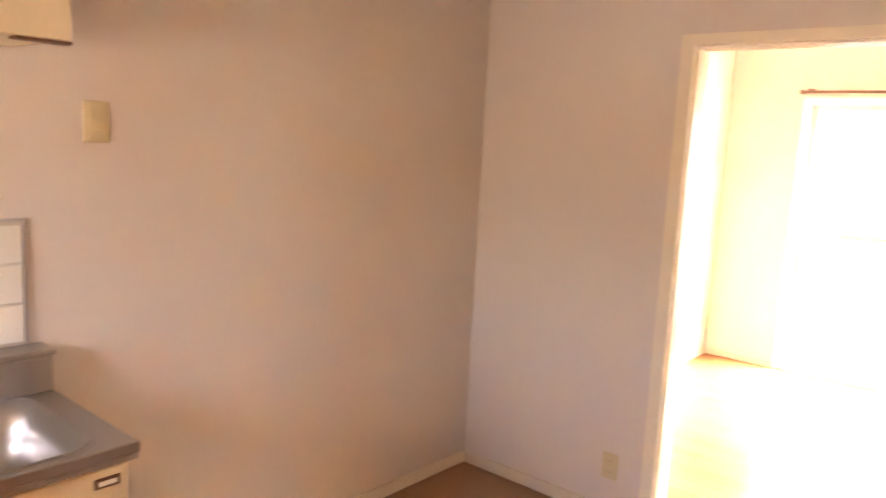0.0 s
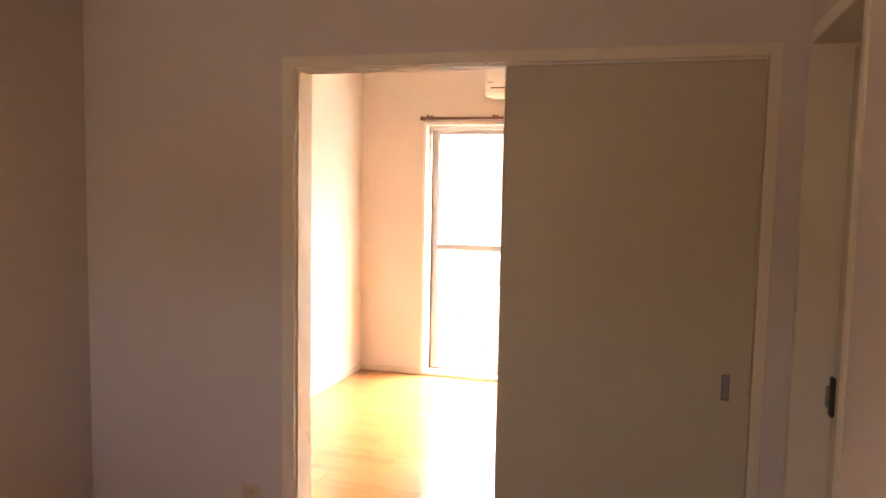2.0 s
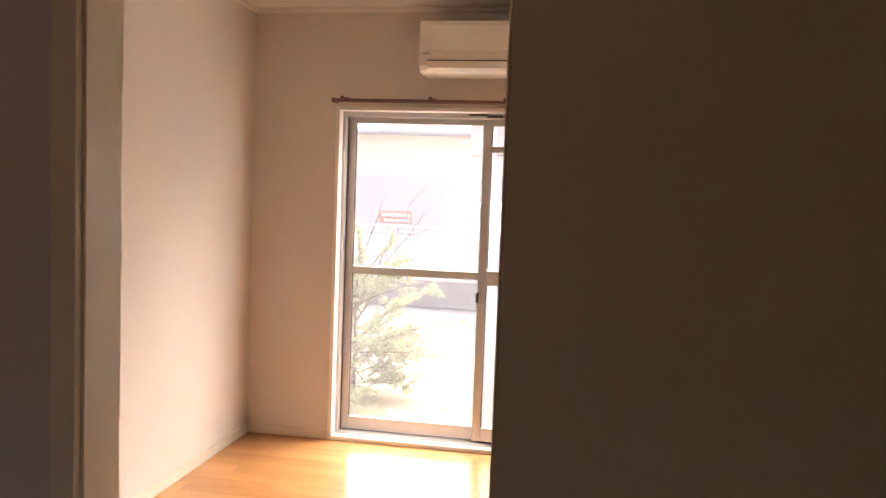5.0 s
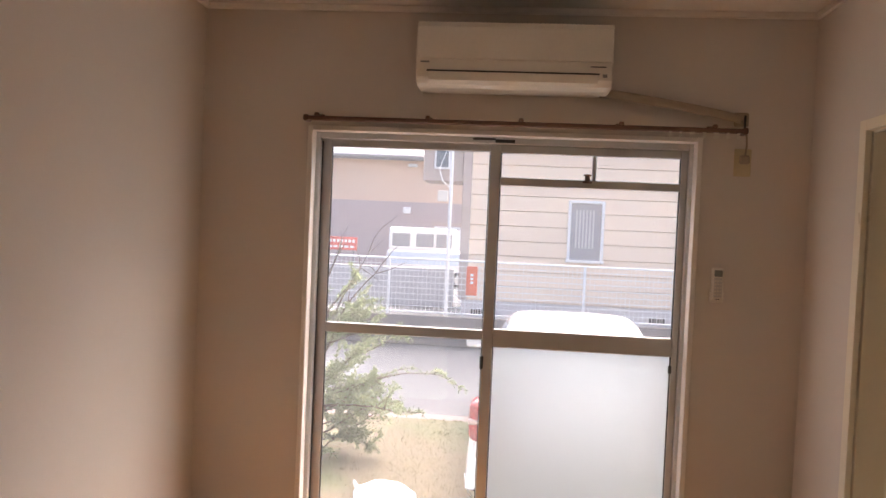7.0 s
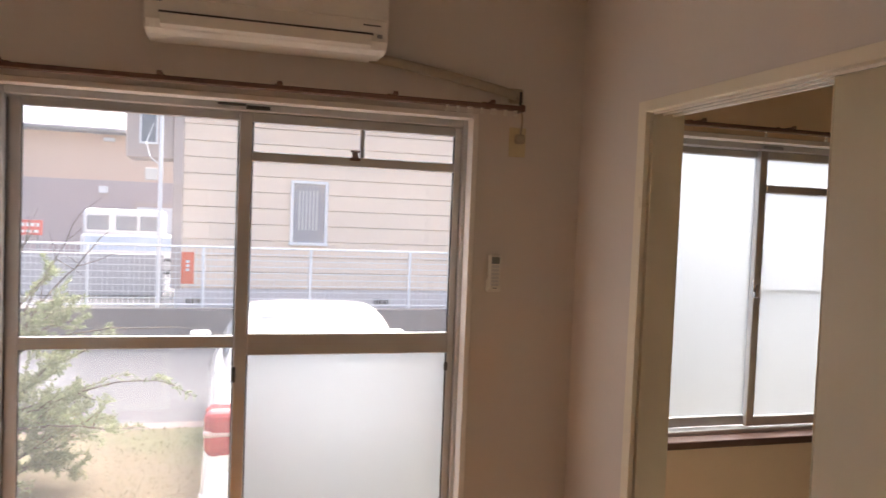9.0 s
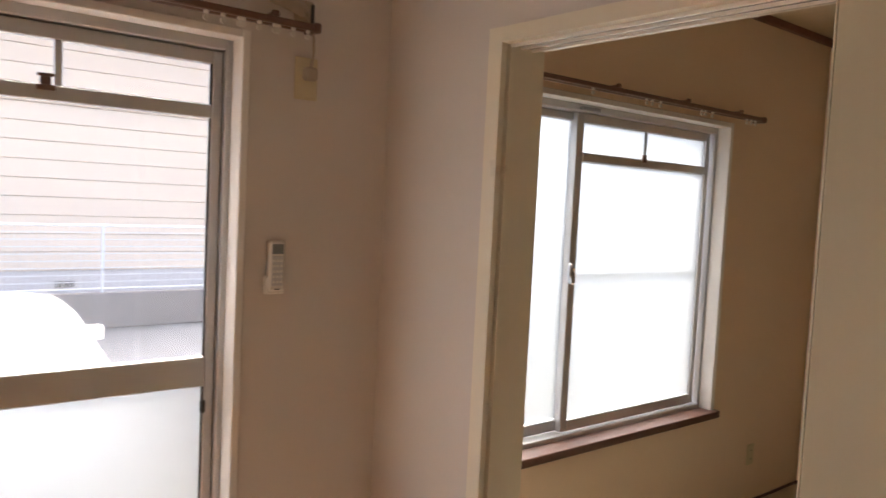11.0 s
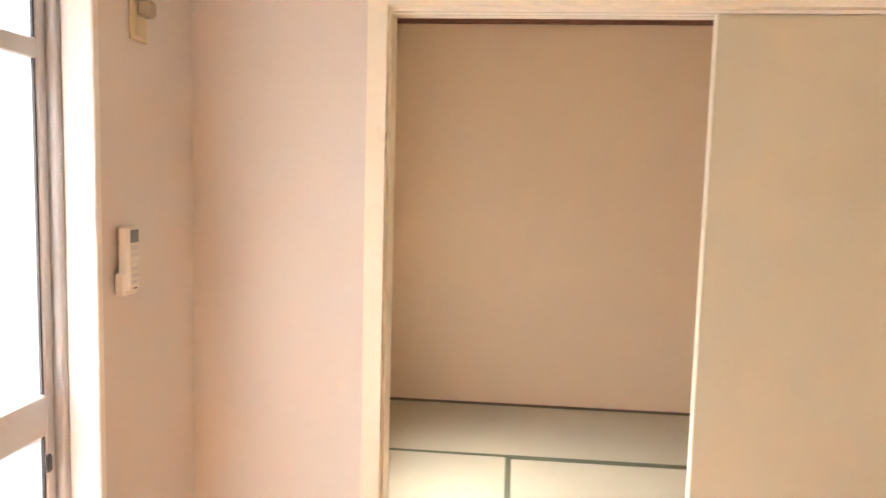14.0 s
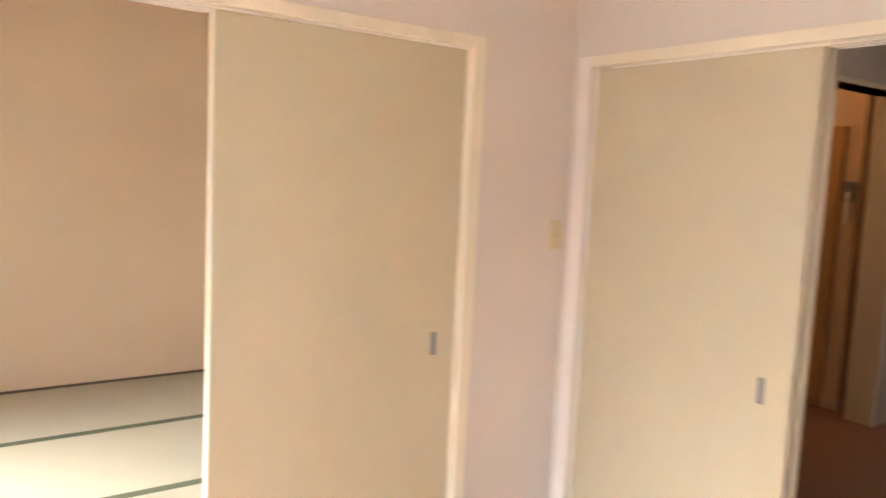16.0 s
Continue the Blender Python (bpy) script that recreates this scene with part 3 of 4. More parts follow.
sub("case", profile([(3.1, 2.237), (2.93, 2.233), (2.885, 2.244), (2.866, 2.272), (2.862, 2.352), (2.864, 2.502), (2.88, 2.5), (3.1, 2.524)], AX0, AX1, 0.008), PLASTIC, ac)
sub("front_panel", profile([(2.866, 2.347), (2.853, 2.352), (2.852, 2.492), (2.862, 2.516), (2.868, 2.516)], AX0 + 0.004, AX1 - 0.004, 0.003), PLASTIC, ac)
fl = sub("vent_flap", profile([(2.866, 2.292), (2.858, 2.294), (2.868, 2.258), (2.895, 2.239), (2.9, 2.242), (2.874, 2.264)], AX0 + 0.055, AX1 - 0.065, 0.001), PLASTIC, ac)
part("slot", B(AX0 + 0.05, AX1 - 0.06, 2.856, 2.864, 2.294, 2.301), DARKP, fl, "dark air slot")
sub("maker_badge", B(AX0 + 0.02, AX0 + 0.06, 2.8595, 2.863, 2.333, 2.34), GREYP, ac, "small grey badge")
sub("indicator", B(AX1 - 0.1, AX1 - 0.03, 2.8595, 2.863, 2.328, 2.332), DARKP, ac, "dark indicator strip")
sub("receiver_window", B(AX1 - 0.045, AX1 - 0.025, 2.8595, 2.8635, 2.284, 2.298, bevel=0.001), GREYP, ac, "small receiver window")
sub("intake_grille", boxes([(AX0 + 0.03 + 0.02 * k, AX0 + 0.034 + 0.02 * k, 2.9, 3.08, 2.524, 2.529) for k in range(40)]), GREYP, ac, "top intake slats")

ho = rig("cooling_hose", "beige taped air conditioner hose running into the wall", "pipe", at=(1.62, YW, 2.15))
sub("hose", tube(bmesh.new(), [(0.95, 3.072, 2.252), (1.03, 3.068, 2.246), (1.14, 3.064, 2.23), (1.28, 3.064, 2.21), (1.42, 3.066, 2.186), (1.53, 3.07, 2.166), (1.59, 3.08, 2.155), (1.62, 3.12, 2.148)], 0.021, 12), TAPE, ho, smooth=True)
sub("wall_collar", B(1.575, 1.642, 3.086, 3.1, 2.12, 2.185, bevel=0.006), TAPE, ho, "putty collar")
sub("drain_stub", B(1.607, 1.617, 3.04, 3.05, 2.1, 2.165, bevel=0.002), DARKP, ho, "dark clip")


def wall_plate(name, label, m, w, h, holes, category, group=""):
    """A plate in local x, z, on a wall towards -y."""
    ob = rig(name, label, category, group, m.translation)
    ob.matrix_world = m
    part("plate", B(-w / 2, w / 2, -0.007, 0, -h / 2, h / 2, bevel=0.003), IVORY, ob)
    part("insert", B(-w * 0.3, w * 0.3, -0.0085, -0.006, -h * 0.42, h * 0.42, bevel=0.001), IVORY, ob)
    for x, z, a, b, mt in holes:
        part("slot" if mt is DARKP else "rocker", B(x - a, x + a, -0.0105, -0.008, z - b, z + b, bevel=0.0008), mt, ob)
    return ob


SOCK = [(s * 0.006, z, 0.0012, 0.004, DARKP) for z in (-0.025, 0.025) for s in (-1, 1)]
wall_plate("power_outlet", "ivory double power outlet low on the kitchen partition", pose(-0.17, 0, 0.245), 0.075, 0.118, SOCK, "outlet", "ivory wall plates")
wall_plate("power_outlet", "ivory power outlet low on the tatami-room wall", pose(4.48, YW, 0.272), 0.07, 0.118, SOCK, "outlet", "ivory wall plates")
op = wall_plate("power_outlet", "ivory air conditioner outlet with a plug in it", pose(1.625, YW, 1.953), 0.078, 0.128, SOCK[2:], "outlet", "ivory wall plates")
wall_plate("light_switch", "ivory light switch between the two sliding doors", pose(XR, 0.2, 1.314, 0, 0, -90), 0.066, 0.122, [(0, -0.02, 0.016, 0.017, IVORY), (0, 0.02, 0.016, 0.017, IVORY), (0, 0.0, 0.012, 0.001, GREYP)], "light switch", "ivory wall plates")
wall_plate("light_switch", "ivory light switch on the wall beside the sink", pose(XL, -1.85, 1.612, 0, 0, 90), 0.078, 0.122, [(0, -0.022, 0.02, 0.016, IVORY), (0, 0.022, 0.02, 0.016, IVORY), (-0.003, -0.03, 0.012, 0.0012, GREYP)], "light switch", "ivory wall plates")
pl = rig("power_plug", "beige right-angled plug with its cord up to the hose", "plug", at=(1.625, 3.09, 1.96))
sub("plug_body", B(1.605, 1.648, 3.058, 3.0895, 1.945, 1.985, bevel=0.007), TAPE, pl)
sub("cord", tube(bmesh.new(), [(1.628, 3.072, 1.98), (1.632, 3.066, 2.03), (1.628, 3.062, 2.07), (1.615, 3.066, 2.12), (1.6, 3.075, 2.15)], 0.0045, 8), TAPE, pl, smooth=True)

rc = rig("remote_control", "white air conditioner remote in its wall holder", "remote control", at=(1.537, YW, 1.37))
sub("holder", B(1.505, 1.567, 3.074, 3.1, 1.295, 1.35, bevel=0.005), PLASTIC, rc)
rb = sub("body", B(1.51, 1.563, 3.066, 3.094, 1.305, 1.458, bevel=0.006), PLASTIC, rc)
part("screen", B(1.518, 1.555, 3.0645, 3.067, 1.418, 1.448, bevel=0.001), LCD, rb, "grey display")
part("key_panel", B(1.518, 1.555, 3.0648, 3.067, 1.322, 1.412, bevel=0.001), mat("pale_grey_keys", (0.56, 0.54, 0.52), 0.5, vary=0.03), rb, "grey key area")
for r in range(5):
    for c in range(3):
        part("key", B(1.521 + c * 0.012, 1.529 + c * 0.012, 3.0632, 3.065, 1.33 + r * 0.016, 1.338 + r * 0.016, bevel=0.0008), PLASTIC, rb)
part("maker_mark", B(1.529, 1.545, 3.0645, 3.067, 1.31, 1.313), DARKP, rb)


# ---- tatami mats ----
def mat_piece(x0, x1, y0, y1, along):
    ob = rig("tatami_mat", "pale green woven rush tatami mat with dark green cloth border", "tatami mat", "tatami mats", ((x0 + x1) / 2, (y0 + y1) / 2, -0.05))
    sub("mat", B(x0 + 0.0015, x1 - 0.0015, y0 + 0.0015, y1 - 0.0015, -0.05, 0.0, bevel=0.003), TATAMI, ob)
    b = 0.03
    rows = [(x0 + 0.0015, x1 - 0.0015, y0 + 0.001, y0 + b, -0.04, 0.0012), (x0 + 0.0015, x1 - 0.0015, y1 - b, y1 - 0.001, -0.04, 0.0012)] if along == "x" else [
        (x0 + 0.001, x0 + b, y0 + 0.0015, y1 - 0.0015, -0.04, 0.0012), (x1 - b, x1 - 0.001, y0 + 0.0015, y1 - 0.0015, -0.04, 0.0012)]
    for r in rows:
        sub("border", B(*r, bevel=0.0008), BORDER, ob)


mat_piece(4.06, XT - 0.019, 0.7, YW - 0.019, "y")
mat_piece(4.06, XT - 0.019, YP, 0.7, "y")
mat_piece(XT0 + 0.01, 4.06, 2.165, YW - 0.019, "x")
mat_piece(3.12, 4.06, YP, 2.165, "y")
mat_piece(XT0 + 0.01, 3.12, YP, 2.165, "y")

# ---- kitchen things ----
sc = rig("sink_cabinet", "cream sink base cabinet against the kitchen wall", "cabinet", at=(-0.7, -2.6, 0))
sub("body", boxes([(XL + 0.002, -0.44, -3.4, -2.035, 0.05, 0.07), (XL + 0.002, -0.44, -2.053, -2.035, 0.07, 0.805), (XL + 0.002, -0.44, -3.4, -3.382, 0.07, 0.805), (XL + 0.002, XL + 0.01, -3.382, -2.053, 0.07, 0.805)]), CABW, sc)
sub("plinth", B(XL + 0.002, -0.48, -3.4, -2.04, 0, 0.05), DARKP, sc)
for k in range(3):
    y1 = -2.037 - 0.452 * k
    d = sub("door", B(-0.44, -0.422, y1 - 0.45, y1, 0.06, 0.795, bevel=0.003), CABW, sc)
    hh = part("handle", B(-0.423, -0.417, y1 - 0.085, y1 - 0.02, 0.748, 0.775, bevel=0.003), BROWNM, d, "dark recessed handle plate")
    part("grip", B(-0.418, -0.4155, y1 - 0.075, y1 - 0.03, 0.756, 0.767), PLASTIC, hh)
st = rig("kitchen_sink", "brushed stainless steel sink top with deep basin", "sink", at=(-0.7, -2.6, 0.805))
SX0, SX1, SY0, SY1 = -0.895, -0.44, -2.85, -2.095
sub("worktop", slab_with_hole((XL + 0.002, -0.4, -3.4, -2.02), (SX0, SX1, SY0, SY1), 0.808, 0.85), STEEL, st)
bm = bmesh.new()
vs = bmesh.ops.create_cube(bm, size=1.0)["verts"]
bmesh.ops.transform(bm, verts=vs, matrix=Matrix.Translation(((SX0 + SX1) / 2, (SY0 + SY1) / 2, 0.76)) @ Matrix.Diagonal((SX1 - SX0, SY1 - SY0, 0.181, 1)))
bmesh.ops.delete(bm, geom=[f for f in bm.faces if f.normal.z > 0.9], context="FACES")
for v in bm.verts:
    if v.co.z < 0.7:
        v.co.x += 0.02 if v.co.x < -0.66 else -0.02
        v.co.y += 0.025 if v.co.y < -2.47 else -0.025
bmesh.ops.bevel(bm, geom=[e for e in bm.edges if len(e.link_faces) == 2], offset=0.075, segments=6, affect="EDGES", profile=0.5)
bs = sub("basin", bm, STEEL, st, "deep rounded steel basin", smooth=True)
bs.modifiers.new("thickness", "SOLIDIFY").thickness = 0.003
sub("basin_rim", slab_with_hole((SX0 - 0.012, SX1 + 0.012, SY0 - 0.012, SY1 + 0.012), (SX0 - 0.001, SX1 + 0.001, SY0 - 0.001, SY1 + 0.001), 0.8495, 0.8525, 0.08), STEEL, st, "thin raised basin rim")
sub("backguard", B(XL + 0.002, XL + 0.098, -3.4, -2.02, 0.85, 0.958, bevel=0.008, seg=2), STEEL, st, "raised steel backguard")
sub("backguard_ledge", B(XL + 0.002, XL + 0.104, -3.4, -2.016, 0.958, 0.974, bevel=0.005, seg=2), STEEL, st, "polished ledge of the backguard")
sub("front_lip", B(-0.404, -0.396, -3.4, -2.018, 0.822, 0.852, bevel=0.003), STEEL, st)
ts = rig("tile_backsplash", "pale glazed square tile backsplash above the sink", "tiles", at=(XL, -2.6, 0.98))
sub("grout_bed", B(XL, XL + 0.006, -3.4, -2.064, 0.978, 1.326), GROUT, ts)
sub("edge_trim", boxes([(XL, XL + 0.012, -2.064, -2.055, 0.978, 1.336), (XL, XL + 0.012, -3.4, -2.064, 1.327, 1.336)]), ALU, ts, "thin metal edge trim")
uc = rig("wall_cabinet", "cream upper kitchen cabinet on the wall", "cabinet", at=(XL, -2.6, 1.8))
sub("body", B(XL + 0.002, -0.62, -3.4, -2.075, 1.8, 2.45, bevel=0.002), CABW, uc)
for k in range(3):
    sub("door", B(-0.62, -0.602, -2.075 - 0.44 * k - 0.437, -2.075 - 0.44 * k, 1.795, 2.45, bevel=0.003), CABW, uc)
sub("bottom_strip", B(-0.64, -0.6005, -2.2, -2.076, 1.788, 1.795), BROWNM, uc, "dark bottom strip")
cl = rig("ceiling_lamp", "small frosted ceiling lamp glowing warm in the hall", "ceiling lamp", at=(2.9, -2.1, ZC))
sub("base", cyl(bmesh.new(), (2.9, -2.1, ZC - 0.03), (2.9, -2.1, ZC), 0.09, seg=24), PLASTIC, cl)
glow = bpy.data.materials.new("warm_shade")
glow.use_nodes = True
glow.node_tree.nodes["Principled BSDF"].inputs["Emission Color"].default_value = (1.0, 0.5, 0.2, 1)
glow.node_tree.nodes["Principled BSDF"].inputs["Emission Strength"].default_value = 1.6
bm = bmesh.new()
bmesh.ops.create_uvsphere(bm, u_segments=24, v_segments=12, radius=0.11, matrix=Matrix.Translation((2.9, -2.1, ZC - 0.07)) @ Matrix.Diagonal((1, 1, 0.6, 1)))
sub("shade", bm, glow, cl, "warm glowing glass shade", smooth=True)
hs = rig("wall_intercom", "pale wall intercom in the hall", "intercom", at=(2.24, -2.87, 1.5))
sub("body", B(2.2, 2.28, -2.861, -2.835, 1.48, 1.62, bevel=0.006), GREYP, hs)
sub("handset", B(2.215, 2.25, -2.835, -2.81, 1.33, 1.55, bevel=0.008), PLASTIC, hs)


# ---- outside ----
G = -0.6
ground = structure("ground", B(-400, 400, -400, 800, G - 0.3, G - 0.012), ASPHALT, "grey damp asphalt parking lot reaching into the distance")
structure("foundation", boxes([(-1.13, 5.22, KY - 0.15, YW + 0.2, G - 0.05, -0.1)]), CONC, "plain concrete foundation under the flat")
structure("ground_verge", B(-9, 9, YW + 0.2, 7.9, G - 0.3, G), GROUND, "dry grass verge beside the building")
structure("pavement_strip", B(-9, 9, 7.9, 8.15, G - 0.2, G - 0.004, bevel=0.004), mat("brown_paver", (0.2, 0.15, 0.14), 0.8, vary=0.2, scale=6, fine=60, bump=0.3), "brown paver edging between grass and asphalt")
# grass blades
bm = bmesh.new()
rng = random.Random(5)
for _ in range(24000):
    x, y = rng.uniform(-2.8, 1.2), rng.uniform(4.2, 7.88)
    h, a, w = rng.uniform(0.004, 0.014), rng.uniform(0, 6.28), rng.uniform(0.0015, 0.0035)
    dx, dy = math.cos(a), math.sin(a)
    lean = rng.uniform(0, 0.035)
    v = [bm.verts.new((x - dy * w, y + dx * w, G)), bm.verts.new((x + dy * w, y - dx * w, G)), bm.verts.new((x + dx * lean, y + dy * lean, G + h))]
    bm.faces.new(v)
gb2 = bmesh.new()
for _ in range(3000):
    x, y = rng.gauss(0.25, 0.55), min(7.88, rng.gauss(7.3, 0.45))
    if rng.random() < 0.3:
        x, y = rng.gauss(-0.2, 0.5), rng.gauss(5.9, 0.4)
    h, a, w = rng.uniform(0.01, 0.035), rng.uniform(0, 6.28), rng.uniform(0.0015, 0.0035)
    dx, dy, lean = math.cos(a), math.sin(a), rng.uniform(0, 0.05)
    gb2.faces.new([gb2.verts.new(q) for q in ((x - dy * w, y + dx * w, G), (x + dy * w, y - dx * w, G), (x + dx * lean, y + dy * lean, G + h))])
tagged(new("green_grass", mesh("green_grass", gb2, leafy(mat("green_blades", (0.125, 0.135, 0.064), 0.8, vary=0.12, scale=2, fine=12, bump=0, island=0.05), 0.6, (0.13, 0.14, 0.068)))), "short green grass tufts", "grass", kind="stuff")
gr = tagged(new("grass", mesh("grass", bm, GRASS)), "dry yellowish and green grass tufts", "grass", kind="stuff")

# low concrete wall with white mesh fence
FY = 13.2
cw = thing("retaining_wall", B(-14, 6.2, FY - 0.07, FY + 0.07, G, -0.06, bevel=0.01), mat("dark_concrete", (0.2, 0.175, 0.165), 0.9, vary=0.15, scale=1.2, fine=30, bump=0.3, bump_dist=0.004), "low weathered concrete block wall along the lot", "wall")
fe = rig("mesh_fence", "white welded wire mesh fence on the low wall", "fence", at=(0, FY, -0.06))
FX0, FX1 = -13.0, 6.0
for k in range(11):
    x = -12.3 + 1.78 * k
    sub("post", B(x - 0.022, x + 0.022, FY - 0.022, FY + 0.022, -0.06, 0.99, bevel=0.004), WHITEP, fe)
sub("top_rail", cyl(bmesh.new(), (FX0, FY, 0.97), (FX1, FY, 0.97), 0.018, seg=8), WHITEP, fe)
sub("bottom_rail", cyl(bmesh.new(), (FX0, FY, 0.0), (FX1, FY, 0.0), 0.014, seg=8), WHITEP, fe)
bm = bmesh.new()
for k in range(1, 9):
    z = 0.108 * k
    box(bm, FX0, FX1, FY - 0.006, FY + 0.006, z - 0.006, z + 0.006)
wv = [bm.verts.new((FX0 + 0.08 * k + dx, FY - 0.007, z)) for k in range(237) for dx, z in ((0, 0.0), (0.0075, 0.0), (0.0075, 0.97), (0, 0.97))]
for k in range(237):
    bm.faces.new(wv[4 * k:4 * k + 4])
tagged(sub("wire_mesh", bm, WHITEP, fe), kind="stuff")
sg = rig("fence_sign", "orange-red vertical sign board on the fence", "sign", at=(-0.1, FY - 0.03, 0.5))
sub("board", B(-0.19, 0.01, FY - 0.035, FY - 0.015, 0.35, 0.88, bevel=0.004), REDSIGN, sg)
for z in (0.56, 0.63, 0.7):
    sub("white_mark", B(-0.115, -0.06, FY - 0.038, FY - 0.034, z, z + 0.045), WHITEP, sg)

# neighbouring house with lap siding
HY, HX0, HX1 = 15.5, -0.45, 7.7
hn = rig("neighbour_house", "peach lap-sided two-storey house behind the fence", "house", at=(4, HY, G))
sub("foundation", B(HX0 + 0.05, HX1, HY + 0.02, HY + 6, G, 0.04), mat("pale_plinth", (0.62, 0.58, 0.56), 0.8, vary=0.06), hn)
sub("wall", B(HX0, HX1, HY + 0.03, HY + 6, 0.04, 5.6), SIDING, hn)
sub("corner_board", B(HX0 - 0.03, HX0 + 0.16, HY - 0.02, HY + 0.5, 0.04, 5.6, bevel=0.01), SIDEDARK, hn, "brown corner board")
sub("roof", profile([(HY - 0.5, 5.5), (HY + 3, 7.2), (HY + 6.5, 5.5)], HX0 - 0.5, HX1 + 0.5), FARROOF, hn)
lap = mesh("lap_board", profile([(HY + 0.03, 0.0), (HY - 0.012, 0.005), (HY - 0.002, 0.308), (HY + 0.03, 0.32)], HX0 + 0.16, HX1), SIDING)
for k in range(17):
    ob = new("lap_board", lap)
    ob.parent, ob.matrix_parent_inverse = hn, hn.matrix_world.inverted()
    ob.location = (0, 0, 0.06 + 0.32 * k)
hwf = sub("window", boxes([(1.77, 1.83, HY - 0.07, HY + 0.03, 0.99, 2.25), (2.46, 2.52, HY - 0.07, HY + 0.03, 0.99, 2.25), (1.83, 2.46, HY - 0.07, HY + 0.03, 2.19, 2.25), (1.75, 2.54, HY - 0.1, HY + 0.03, 0.94, 1.0)], bevel=0.008), WHITEP, hn, "white framed narrow window")
part("pane", B(1.83, 2.46, HY - 0.03, HY - 0.01, 1.0, 2.19), HOUSEGLASS, hwf, "dark reflecting glass")
part("curtain", boxes([(1.93 + 0.07 * k, 1.965 + 0.07 * k, HY - 0.036, HY - 0.031, 1.25, 2.05) for k in range(6)]), FOLD, hwf, "pale curtain folds")
for x in (-0.19, 3.55):
    sub("vent_grille", boxes([(x + 0.055 * k, x + 0.035 + 0.055 * k, HY - 0.01, HY + 0.025, -0.26, -0.14) for k in range(6)]), DARKP, hn, "dark slatted foundation vent")
bay = sub("bay_box", B(HX0 - 0.9, HX0 - 0.03, HY + 0.1, HY + 1.4, 2.55, 5.2, bevel=0.02), SIDEDARK, hn, "grey-brown overhanging bay box")
part("pane", B(HX0 - 0.62, HX0 - 0.36, HY + 0.07, HY + 0.11, 2.85, 4.4), CARGLASS, bay, "dark bay window glass")
part("pane_frame", boxes([(HX0 - 0.66, HX0 - 0.62, HY + 0.05, HY + 0.11, 2.81, 4.44), (HX0 - 0.36, HX0 - 0.32, HY + 0.05, HY + 0.11, 2.81, 4.44), (HX0 - 0.62, HX0 - 0.36, HY + 0.05, HY + 0.11, 2.81, 2.85)]), WHITEP, bay, "white frame")
po = rig("utility_pole", "slim white steel pole behind the fence", "pole", at=(-0.56, 13.4, G))
sub("shaft", cyl(bmesh.new(), (-0.56, 13.4, G), (-0.56, 13.4, 5.5), 0.036, 0.032, seg=12), WHITEP, po)
sub("cable", tube(bmesh.new(), [(-0.58, 13.4, 2.3), (-0.75, 13.7, 2.45), (-0.9, 14.6, 2.75), (-0.85, 15.5, 3.2)], 0.007, 6), WHITEP, po)
sub("meter_box", B(-0.8, -0.61, 13.36, 13.46, 2.05, 2.25, bevel=0.01), PLASTIC, po, "pale meter box")

# far building, van and signs to the left
fb = rig("far_building", "tan and mauve rendered building with a slate roof", "building", at=(-10, 35, G))
sub("lower_wall", B(-26, 1.0, 35, 44, G, 2.65), FARBROWN, fb)
sub("upper_wall", B(-26, 1.0, 35.02, 44, 2.65, 4.65), FARTAN, fb)
sub("roof", profile([(34.3, 4.6), (34.3, 4.8), (39, 6.6), (44.6, 4.6)], -27, 1.8), FARROOF, fb)
sub("eave", B(-27, 1.8, 34.2, 34.35, 4.62, 4.76, bevel=0.02), GREYP, fb, "dark eave board")
sub("vent_hood", B(-4.35, -3.9, 34.75, 35.0, 4.3, 4.45, bevel=0.03), WHITEP, fb)
sub("lamp_box", B(-4.5, -4.15, 34.75, 35.0, 2.1, 2.4, bevel=0.03), WHITEP, fb, "pale box on the wall")
sub("shutter_frame", boxes([(-3.1, -3.0, 34.9, 35.0, G, 1.6), (-3.1, 1.0, 34.9, 35.0, 1.6, 1.75)]), SIDEDARK, fb)
sub("shutter", boxes([(-3.0, 1.0, 34.93, 35.0, G + 0.01 + 0.12 * k, G + 0.12 + 0.12 * k) for k in range(18)]), WHITEP, fb, "white shutter")
bs2 = rig("banner_sign", "red banner sign with pale unreadable lettering bars", "sign", at=(-5.4, 26, G))
sub("board", B(-6.1, -4.84, 25.98, 26.02, 0.58, 1.05, bevel=0.005), SIGNRED, bs2)
for x in (-5.98, -5.0):
    sub("post", B(x, x + 0.05, 26.02, 26.06, G, 1.0), GREYP, bs2)
for k in range(8):
    sub("letter_bar", B(-6.0 + 0.14 * k, -5.91 + 0.14 * k, 25.97, 25.985, 0.85, 0.96), WHITEP, bs2)
for k in range(5):
    sub("letter_bar", B(-5.9 + 0.2 * k, -5.75 + 0.2 * k, 25.97, 25.985, 0.66, 0.74), WHITEP, bs2)


def wheel(parent, x, y, r, w):
    t = sub("wheel", cyl(bmesh.new(), (x - w / 2, y, G + r), (x + w / 2, y, G + r), r, seg=24), RUBBER, parent, "black tyre")
    part("rim", cyl(bmesh.new(), (x - w / 2 - 0.004, y, G + r), (x + w / 2 + 0.004, y, G + r), r * 0.62, seg=18), ALU, t, "grey rim")


